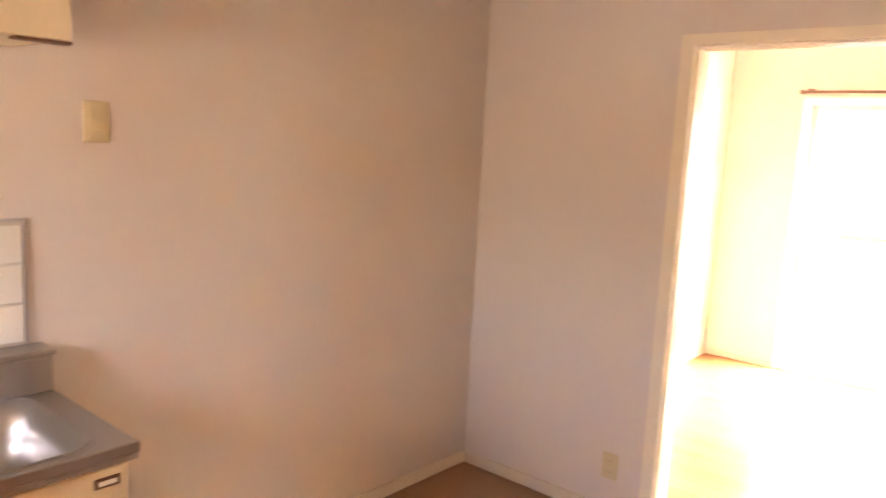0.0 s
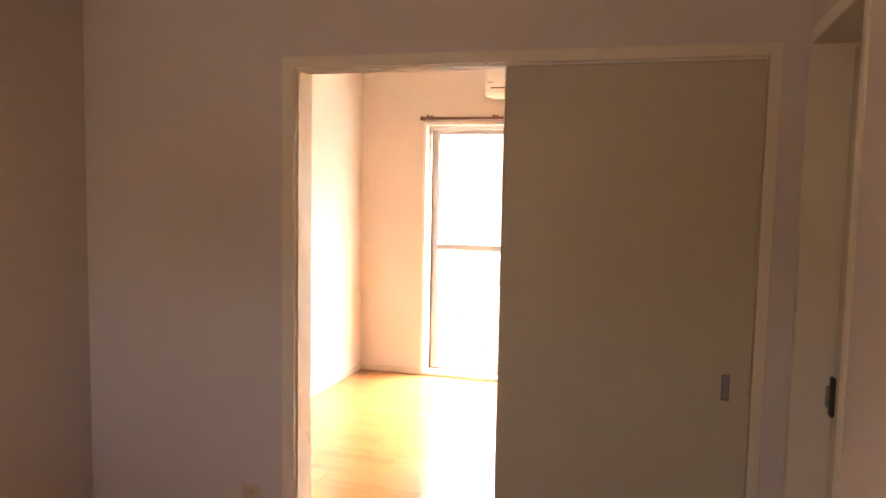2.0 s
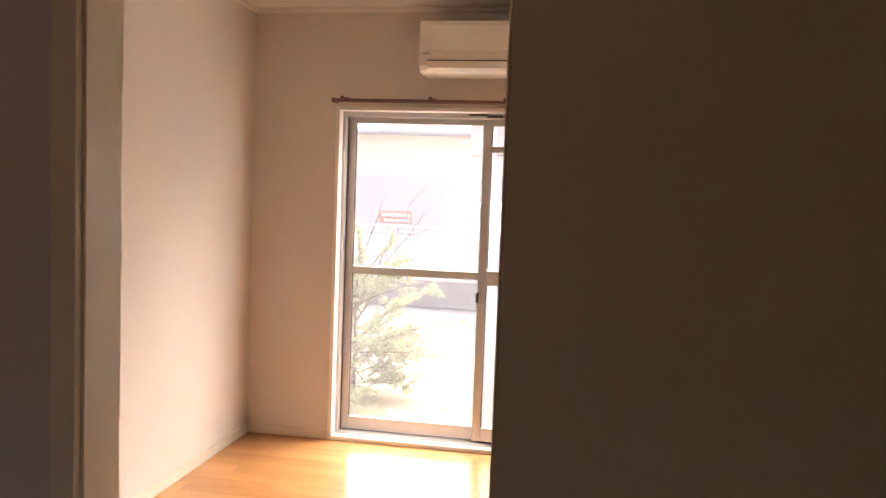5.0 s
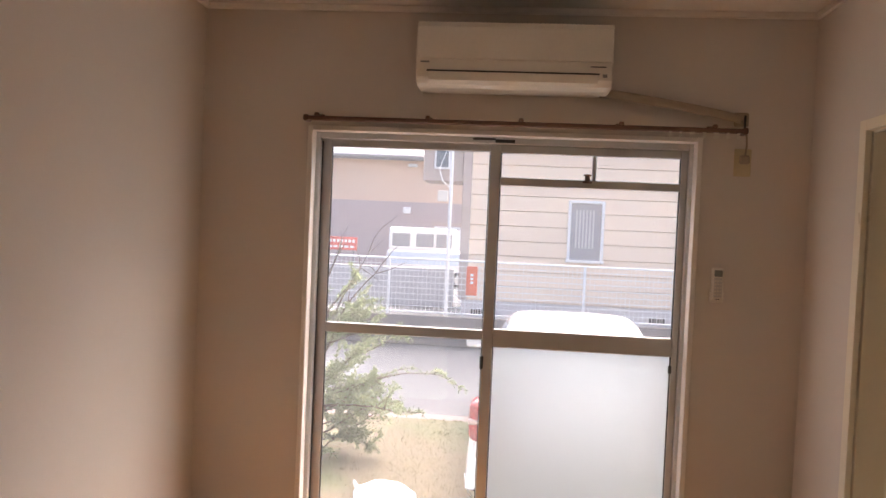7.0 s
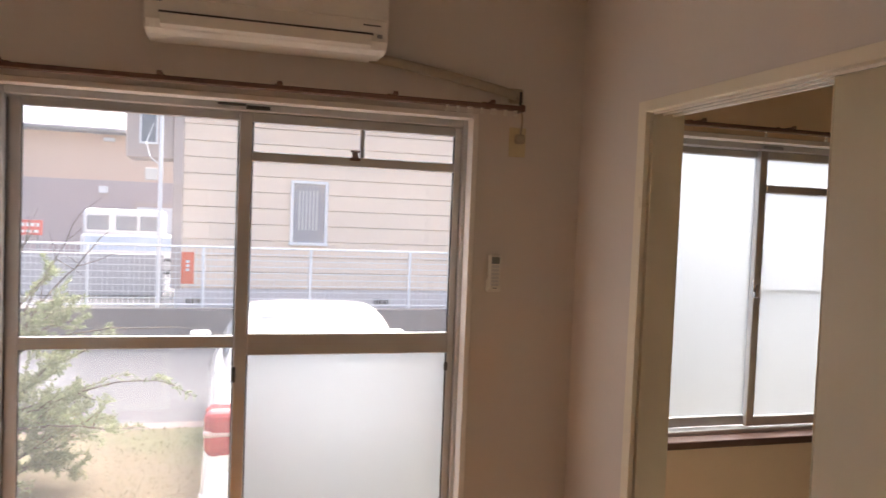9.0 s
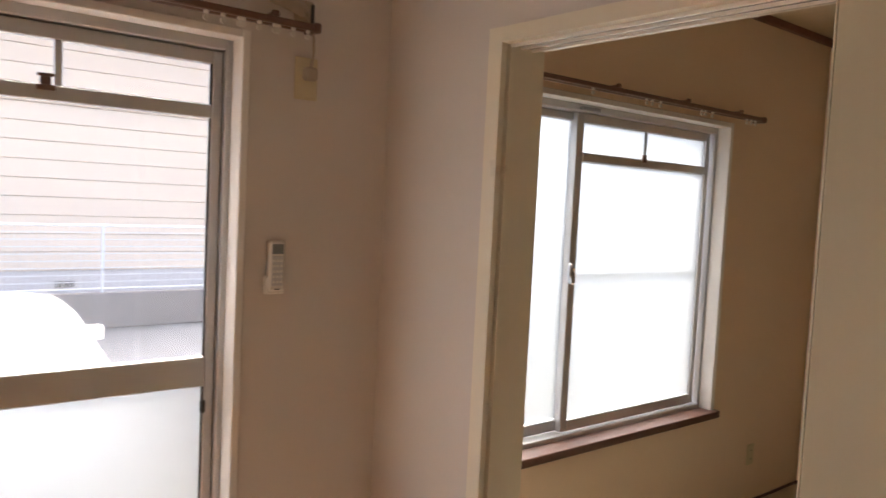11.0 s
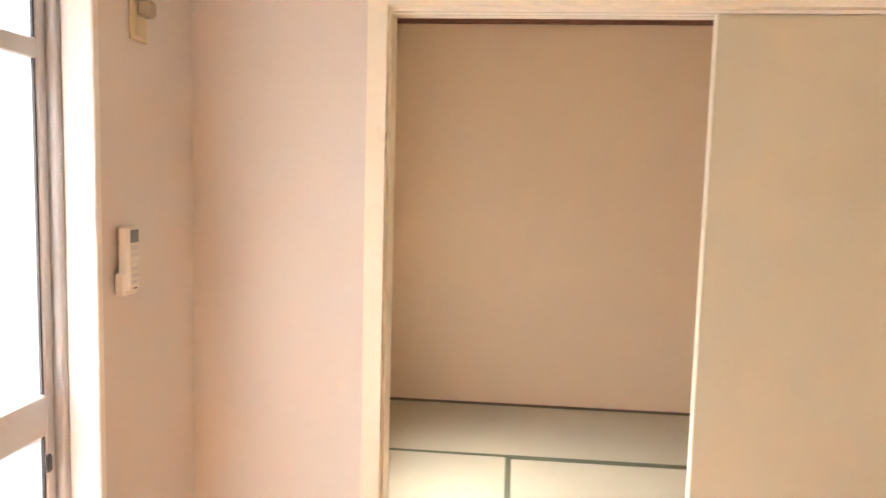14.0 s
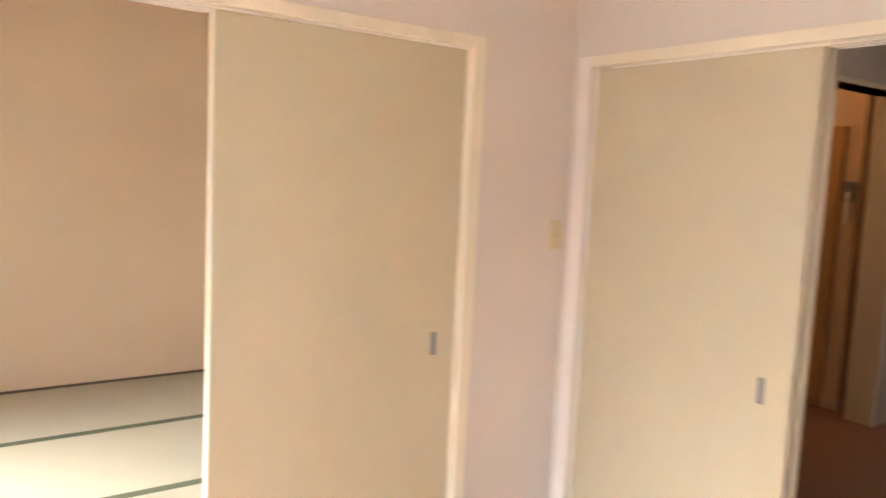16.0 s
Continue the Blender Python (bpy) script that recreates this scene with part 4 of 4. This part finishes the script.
def loft(sections, n=9):
    """A body from cross-sections along y: (y, half width low, half width high, z low, z shoulder, z high); mirrored, rounded."""
    bm = bmesh.new()
    rings = []
    for y, a, b, z0, z1, z2 in sections:
        half = [(a * 0.9, z0), (a, z0 + 0.12), (a * 1.0, (z0 + z1) / 2), (a * 0.985, z1), (b, z2 - 0.05), (b * 0.92, z2 - 0.012), (b * 0.6, z2), (0, z2 + 0.012)]
        pts = half + [(-x, z) for x, z in half[-2::-1]]
        rings.append([bm.verts.new((x, y, z)) for x, z in pts])
    for p, q in zip(rings, rings[1:]):
        for k in range(len(p) - 1):
            bm.faces.new((p[k], p[k + 1], q[k + 1], q[k]))
        bm.faces.new((p[-1], p[0], q[0], q[-1]))
    bm.faces.new(rings[0]), bm.faces.new(rings[-1])
    return bm


# white sedan parked with its tail to the window
CX, CY = 1.22, 4.95
GC = G - 0.05
car = rig("car", "white sedan parked with its tail towards the window", "car", at=(CX, CY + 2.2, G))
ZB = GC + 0.2
body = loft([(0.0, 0.82, 0.76, ZB + 0.1, GC + 0.55, GC + 0.72), (0.05, 0.9, 0.82, ZB, GC + 0.6, GC + 0.9), (0.18, 0.92, 0.81, ZB, GC + 0.72, GC + 0.98), (0.75, 0.91, 0.8, ZB, GC + 0.8, GC + 1.0),
             (1.6, 0.9, 0.82, ZB, GC + 0.82, GC + 0.95), (2.7, 0.9, 0.82, ZB, GC + 0.8, GC + 0.94), (3.3, 0.9, 0.76, ZB, GC + 0.75, GC + 0.94), (4.2, 0.83, 0.68, ZB, GC + 0.62, GC + 0.78), (4.5, 0.7, 0.6, ZB + 0.08, GC + 0.5, GC + 0.65)])
body.transform(Matrix.Translation((CX, CY, 0)))
bo = sub("body", body, CARPAINT, car, smooth=True)
ss = bo.modifiers.new("smooth", "SUBSURF")
ss.levels = ss.render_levels = 2
cab = loft([(0.6, 0.72, 0.68, GC + 0.9, GC + 0.95, GC + 0.99), (0.75, 0.73, 0.66, GC + 0.9, GC + 0.98, GC + 1.05), (1.45, 0.77, 0.6, GC + 0.9, GC + 1.05, GC + 1.365), (1.65, 0.78, 0.6, GC + 0.9, GC + 1.05, GC + 1.415), (2.1, 0.78, 0.61, GC + 0.9, GC + 1.05, GC + 1.435), (2.6, 0.78, 0.6, GC + 0.9, GC + 1.05, GC + 1.41), (3.3, 0.75, 0.62, GC + 0.9, GC + 0.98, GC + 1.12), (3.5, 0.73, 0.62, GC + 0.88, GC + 0.92, GC + 0.98)])
cab.transform(Matrix.Translation((CX, CY, 0)))
cb = sub("cabin", cab, CARPAINT, car, "white cabin pillars", smooth=True)
ss = cb.modifiers.new("smooth", "SUBSURF")
ss.levels = ss.render_levels = 2

def glazing(name, corners, out):
    """A thin curved pane laid over the cabin: four corners, from which it stands out."""
    bm, k = bmesh.new(), 6
    a, b, c, d = [Vector(p) for p in corners]
    o = Vector(out)
    grid = [[bm.verts.new((a.lerp(b, u / k)).lerp(d.lerp(c, u / k), v / k) + o * (1 + 2.2 * math.sin(math.pi * u / k) * 1.0)) for u in range(k + 1)] for v in range(k + 1)]
    for v in range(k):
        for u in range(k):
            bm.faces.new((grid[v][u], grid[v][u + 1], grid[v + 1][u + 1], grid[v + 1][u]))
    ob = sub(name, bm, CARGLASS, car, "tinted glass", smooth=True)
    ob.modifiers.new("thickness", "SOLIDIFY").thickness = 0.006


glazing("rear_window", [(CX - 0.6, CY + 0.8, GC + 1.045), (CX + 0.6, CY + 0.8, GC + 1.045), (CX + 0.5, CY + 1.46, GC + 1.345), (CX - 0.5, CY + 1.46, GC + 1.345)], (0, -0.022, 0.03))
for s in (-1, 1):
    glazing("side_window", [(CX + s * 0.755, CY + 1.45, GC + 1.04), (CX + s * 0.755, CY + 3.0, GC + 1.04), (CX + s * 0.61, CY + 2.55, GC + 1.32), (CX + s * 0.6, CY + 1.7, GC + 1.32)], (s * 0.008, 0, 0.003))
    x0, x1 = sorted((CX + s * 0.5, CX + s * 0.9))
    tl = sub("tail_light", B(x0, x1, CY + 0.0, CY + 0.26, GC + 0.66, GC + 0.97, bevel=0.07, seg=4), REDL, car, "red and pale tail light")
    part("lens_band", B(x0 - 0.004, x1 + 0.004, CY - 0.004, CY + 0.25, GC + 0.795, GC + 0.84, bevel=0.02, seg=3), CLEARL, tl, "pale lens band")
    for y in (0.85, 3.45):
        wheel(car, CX + s * 0.8, CY + y, 0.3, 0.19)
    sub("mirror", B(CX + s * 0.98 - 0.1, CX + s * 0.98 + 0.1, CY + 2.75, CY + 2.87, GC + 0.93, GC + 1.06, bevel=0.03, seg=2), CARPAINT, car, "white door mirror")
bp = sub("bumper", loft([(-0.08, 0.8, 0.78, GC + 0.24, GC + 0.42, GC + 0.55), (-0.02, 0.9, 0.87, GC + 0.22, GC + 0.44, GC + 0.58), (0.3, 0.925, 0.89, GC + 0.22, GC + 0.44, GC + 0.56)]), CARPAINT, car, smooth=True)
bp.matrix_parent_inverse = car.matrix_world.inverted() @ Matrix.Translation((CX, CY, 0))
sub("number_plate", B(CX - 0.165, CX + 0.165, CY - 0.03, CY - 0.0, GC + 0.62, GC + 0.79, bevel=0.004), WHITEP, car)

# pale van parked in front of the far building
van = rig("van", "pale blue-white small van parked by the far building", "car", at=(-2.5, 27.1, G))
vb = boxes([(-3.85, -0.9, 26.4, 27.8, G + 0.3, G + 1.3)], bevel=0.12)
box(vb, -3.8, -1.3, 26.46, 27.74, G + 1.2, G + 2.08, bevel=0.14, seg=3)
sub("body", vb, CARPAINT, van)
for a, b in ((-3.65, -3.0), (-2.78, -2.15), (-2.05, -1.5)):
    sub("window", B(a, b, 26.43, 26.48, G + 1.4, G + 1.88, bevel=0.02), HOUSEGLASS, van)
sub("blue_band", B(-3.7, -1.0, 26.385, 26.41, G + 0.75, G + 1.2), mat("pale_blue_paint", (0.5, 0.6, 0.72), 0.3, bump=0), van, "pale blue lower panel")
for x in (-3.2, -1.2):
    t = sub("wheel", cyl(bmesh.new(), (x, 26.38, G + 0.27), (x, 26.55, G + 0.27), 0.27, seg=20), RUBBER, van)
    part("rim", cyl(bmesh.new(), (x, 26.37, G + 0.27), (x, 26.4, G + 0.27), 0.16, seg=16), ALU, t)

# low grey wall between the far lot and the fence
thing("garden_wall", B(-14, -0.9, 19.9, 20.1, G, 0.42, bevel=0.012), mat("grey_block_wall", (0.5, 0.49, 0.49), 0.9, vary=0.12, scale=1.5, fine=30, bump=0.3, bump_dist=0.004), "low grey block wall behind the mesh fence", "wall")

# white bag on the verge
bm = bmesh.new()
bmesh.ops.create_icosphere(bm, subdivisions=3, radius=1.0)
for v in bm.verts:
    n = noise.noise(v.co * 2.3) * 0.16
    v.co = Vector((v.co.x * 0.24, v.co.y * 0.2, max(v.co.z, -0.75) * 0.14)) * (1 + n)
bm.transform(Matrix.Translation((-0.3, 5.05, G + 0.105)))
bg = thing("plastic_bag", bm, BAG, "stuffed white plastic bag lying on the grass", "bag", smooth=True)
part("knot", tube(bmesh.new(), [(-0.47, 5.01, G + 0.17), (-0.505, 5.0, G + 0.22), (-0.52, 4.99, G + 0.26)], 0.022, 8, 0.01), BAG, bg, smooth=True)

# feathery conifer shrub beside the window: dense skirt, layered side sprays, bare twigs on top
sh = rig("shrub", "grey-green feathery shrub with bare twigs outside the window", "shrub", at=(-1.25, 6.4, G))
rng = random.Random(11)
wood, leafbm = bmesh.new(), bmesh.new()


def sprig(p, d, size):
    """A tuft of narrow leaves round p along d."""
    for _ in range(4):
        a = Vector((rng.gauss(0, 1), rng.gauss(0, 1), rng.gauss(0, 1) + 0.3)).normalized()
        a = (a + d * 0.8).normalized() * size * rng.uniform(0.6, 1.3)
        s = a.cross(Vector((rng.gauss(0, 1), rng.gauss(0, 1), rng.gauss(0, 1)))).normalized() * size * 0.13
        m = p + a * 0.5
        leafbm.faces.new([leafbm.verts.new(q) for q in (p, m + s, p + a, m - s)])


def bough(p, d, length, r, droop, clothed, depth=0):
    """A limb that bends towards the ground or the sky, with side shoots and leaf tufts."""
    pts, q, way, n = [p.copy()], p.copy(), d.normalized(), 8
    for k in range(n):
        way = (way + Vector((rng.gauss(0, 0.12), rng.gauss(0, 0.12), droop + rng.gauss(0, 0.09)))).normalized()
        q = q + way * length / n
        pts.append(q.copy())
        if clothed and k > 1 - depth:
            for _ in range(3):
                sprig(q - way * rng.uniform(0, length / n) + Vector((rng.gauss(0, 0.01), rng.gauss(0, 0.01), rng.gauss(0, 0.01))), way, 0.04)
        if depth < 1 and k >= 1:
            for s in (-1, 1):
                if rng.random() < (0.7 if clothed else 0.35):
                    side = (way * 0.7 + way.cross(Vector((0, 0, 1))) * s * rng.uniform(0.4, 0.9) + Vector((rng.gauss(0, 0.2), 0, rng.gauss(0.15, 0.4)))).normalized()
                    bough(q.copy(), side, length * rng.uniform(0.25, 0.5) * (1.1 - 0.08 * k), r * 0.45, droop, clothed, depth + 1)
    tube(wood, pts, r, 5, r * 0.35)


base = Vector((-1.25, 6.4, G))
for k in range(30):
    a = 2 * math.pi * k / 15 + rng.uniform(-0.2, 0.2)
    bough(base + Vector((rng.uniform(-0.15, 0.15), rng.uniform(-0.1, 0.1), rng.uniform(0.02, 0.45))), Vector((math.cos(a), math.sin(a) * 0.7, rng.uniform(0.1, 0.9))), rng.uniform(0.5, 0.8), 0.008, -0.03, True)
for k in range(16):
    a = 2 * math.pi * k / 16 + rng.uniform(-0.3, 0.3)
    bough(base + Vector((rng.uniform(-0.1, 0.1), 0, rng.uniform(0.4, 1.0))), Vector((math.cos(a), math.sin(a) * 0.5, rng.uniform(0.5, 1.3))), rng.uniform(0.55, 0.85), 0.009, -0.01, True)
for dx, dz, ln, z in ((0.5, 1.0, 0.7, 1.1), (-0.2, 1.0, 0.65, 1.15), (0.1, 1.0, 0.6, 1.2), (1.0, 0.42, 1.25, 0.5), (1.0, 0.16, 1.05, 0.45), (0.9, 0.7, 0.95, 0.7), (0.35, 1.0, 0.85, 0.9), (-0.3, 1.0, 0.9, 0.8), (0.7, 1.0, 0.9, 0.8)):
    bough(base + Vector((0.02, 0, z)), Vector((dx, rng.uniform(-0.2, 0.1), dz)), ln, 0.012, -0.015, True)
tube(wood, [base, base + Vector((0.02, 0, 0.6)), base + Vector((-0.02, 0.02, 1.2))], 0.03, 7, 0.012)
for dx, dz, ln in ((0.75, 1.0, 1.3), (1.05, 0.8, 1.35), (0.1, 1.2, 1.1), (0.45, 1.15, 1.25), (-0.35, 1.1, 1.1)):
    bough(base + Vector((0, 0, 0.95)), Vector((dx, 0.1, dz)), ln, 0.011, 0.0, False)
sub("branches", wood, BARK, sh, "thin grey-brown branches and bare twigs")
tagged(sub("leaves", leafbm, NEEDLE, sh, "grey-green narrow leaves"), kind="stuff")


# distance past the car: yellow house, hedge, railing and a storage box
yh = rig("yellow_house", "yellow rendered house with a grey gable roof", "house", at=(16.7, 33, G))
gb = bmesh.new()
gv = [[gb.verts.new((x, y, z)) for x, z in ((13.4, G), (20, G), (20, 1.6), (16.7, 3.3), (13.4, 1.6))] for y in (30, 37)]
gb.faces.new(gv[0]), gb.faces.new(gv[1][::-1])
for k in range(5):
    gb.faces.new((gv[0][k], gv[0][(k + 1) % 5], gv[1][(k + 1) % 5], gv[1][k]))
sub("wall", gb, YELLOWW, yh)
for s in (-1, 1):
    rb2 = bmesh.new()
    rv = [[rb2.verts.new((16.7 + s * a, y, z)) for a, z in ((0, 3.36), (3.8, 1.4), (3.8, 1.55), (0, 3.55))] for y in (29.6, 37.4)]
    rb2.faces.new(rv[0]), rb2.faces.new(rv[1][::-1])
    for k in range(4):
        rb2.faces.new((rv[0][k], rv[0][(k + 1) % 4], rv[1][(k + 1) % 4], rv[1][k]))
    sub("roof", rb2, FARROOF, yh, "grey roof slope")
hb = bmesh.new()
rng = random.Random(21)
for _ in range(2600):
    c = Vector((13.2 + rng.gauss(0, 0.55), 24 + rng.gauss(0, 0.4), 0.55 + rng.gauss(0, 0.5)))
    if c.z < G:
        continue
    u = Vector((rng.gauss(0, 1), rng.gauss(0, 1), rng.gauss(0, 1))).normalized() * 0.09
    w = u.cross(Vector((rng.gauss(0, 1), rng.gauss(0, 1), rng.gauss(0, 1)))).normalized() * 0.06
    hb.faces.new([hb.verts.new(c + q) for q in (u, w, -u, -w)])
tr = rig("tree", "round green garden tree in the distance", "tree", at=(13.2, 24, G))
tagged(sub("crown", hb, FOLIAGE, tr), kind="stuff")
sub("trunk", tube(bmesh.new(), [(13.2, 24, G), (13.22, 24, 0.0), (13.15, 24.02, 0.7)], 0.09, 8, 0.03), BARK, tr)
ra = rig("railing", "white horizontal bar railing in the distance", "railing", at=(9.5, 17.5, G))
for k in range(5):
    sub("post", B(7.9 + 0.9 * k, 7.95 + 0.9 * k, 17.48, 17.52, G, 0.5), WHITEP, ra)
for k in range(6):
    sub("bar", B(7.8, 11.7, 17.485, 17.515, -0.4 + 0.16 * k, -0.36 + 0.16 * k), WHITEP, ra)
sx = rig("storage_box", "pale outdoor storage box on the lot", "storage box", at=(6.6, 12, G))
sub("body", B(6.3, 7.1, 11.8, 12.5, G, 0.3, bevel=0.02), PLASTIC, sx)
sub("lid", B(6.26, 7.14, 11.76, 12.54, 0.3, 0.37, bevel=0.015), WHITEP, sx)

# ---- floor planks and tiles ----
rng = random.Random(3)
PW = 0.099
lengths = (0.45, 0.6, 0.75, 0.9)
plank = {q: mesh("plank", B(0.0006, q - 0.0006, 0.0005, PW - 0.0005, -0.006, 0.0, bevel=0.0003), PLANK) for q in lengths}
y = YP + 0.002
while y < YW - 0.01:
    x = XL + 0.002 - rng.uniform(0, 0.4)
    while x < XR - 0.01:
        q = rng.choice(lengths)
        a, b = max(x, XL), min(x + q, XR)
        if a > x or b < x + q or y + PW > YW:
            me = mesh("plank", B(a + 0.0006, b - 0.0006, 0, min(PW, YW - y) - 0.0005, -0.006, 0.0, bevel=0.0003), PLANK)
            ob = new("plank", me)
            ob.location = (0, y, 0)
        else:
            ob = new("plank", plank[q])
            ob.location = (x, y, 0)
        ob.parent = floor
        x += q
    y += PW
tile = mesh("tile", B(0, 0.005, -0.1065, 0, 0, 0.1065, bevel=0.0018), TILE)
for r in range(3):
    for c in range(12):
        ob = new("tile", tile)
        ob.parent, ob.matrix_parent_inverse = ts, ts.matrix_world.inverted()
        ob.location = (XL + 0.005, -2.0655 - 0.1105 * c, 0.983 + 0.114 * r)
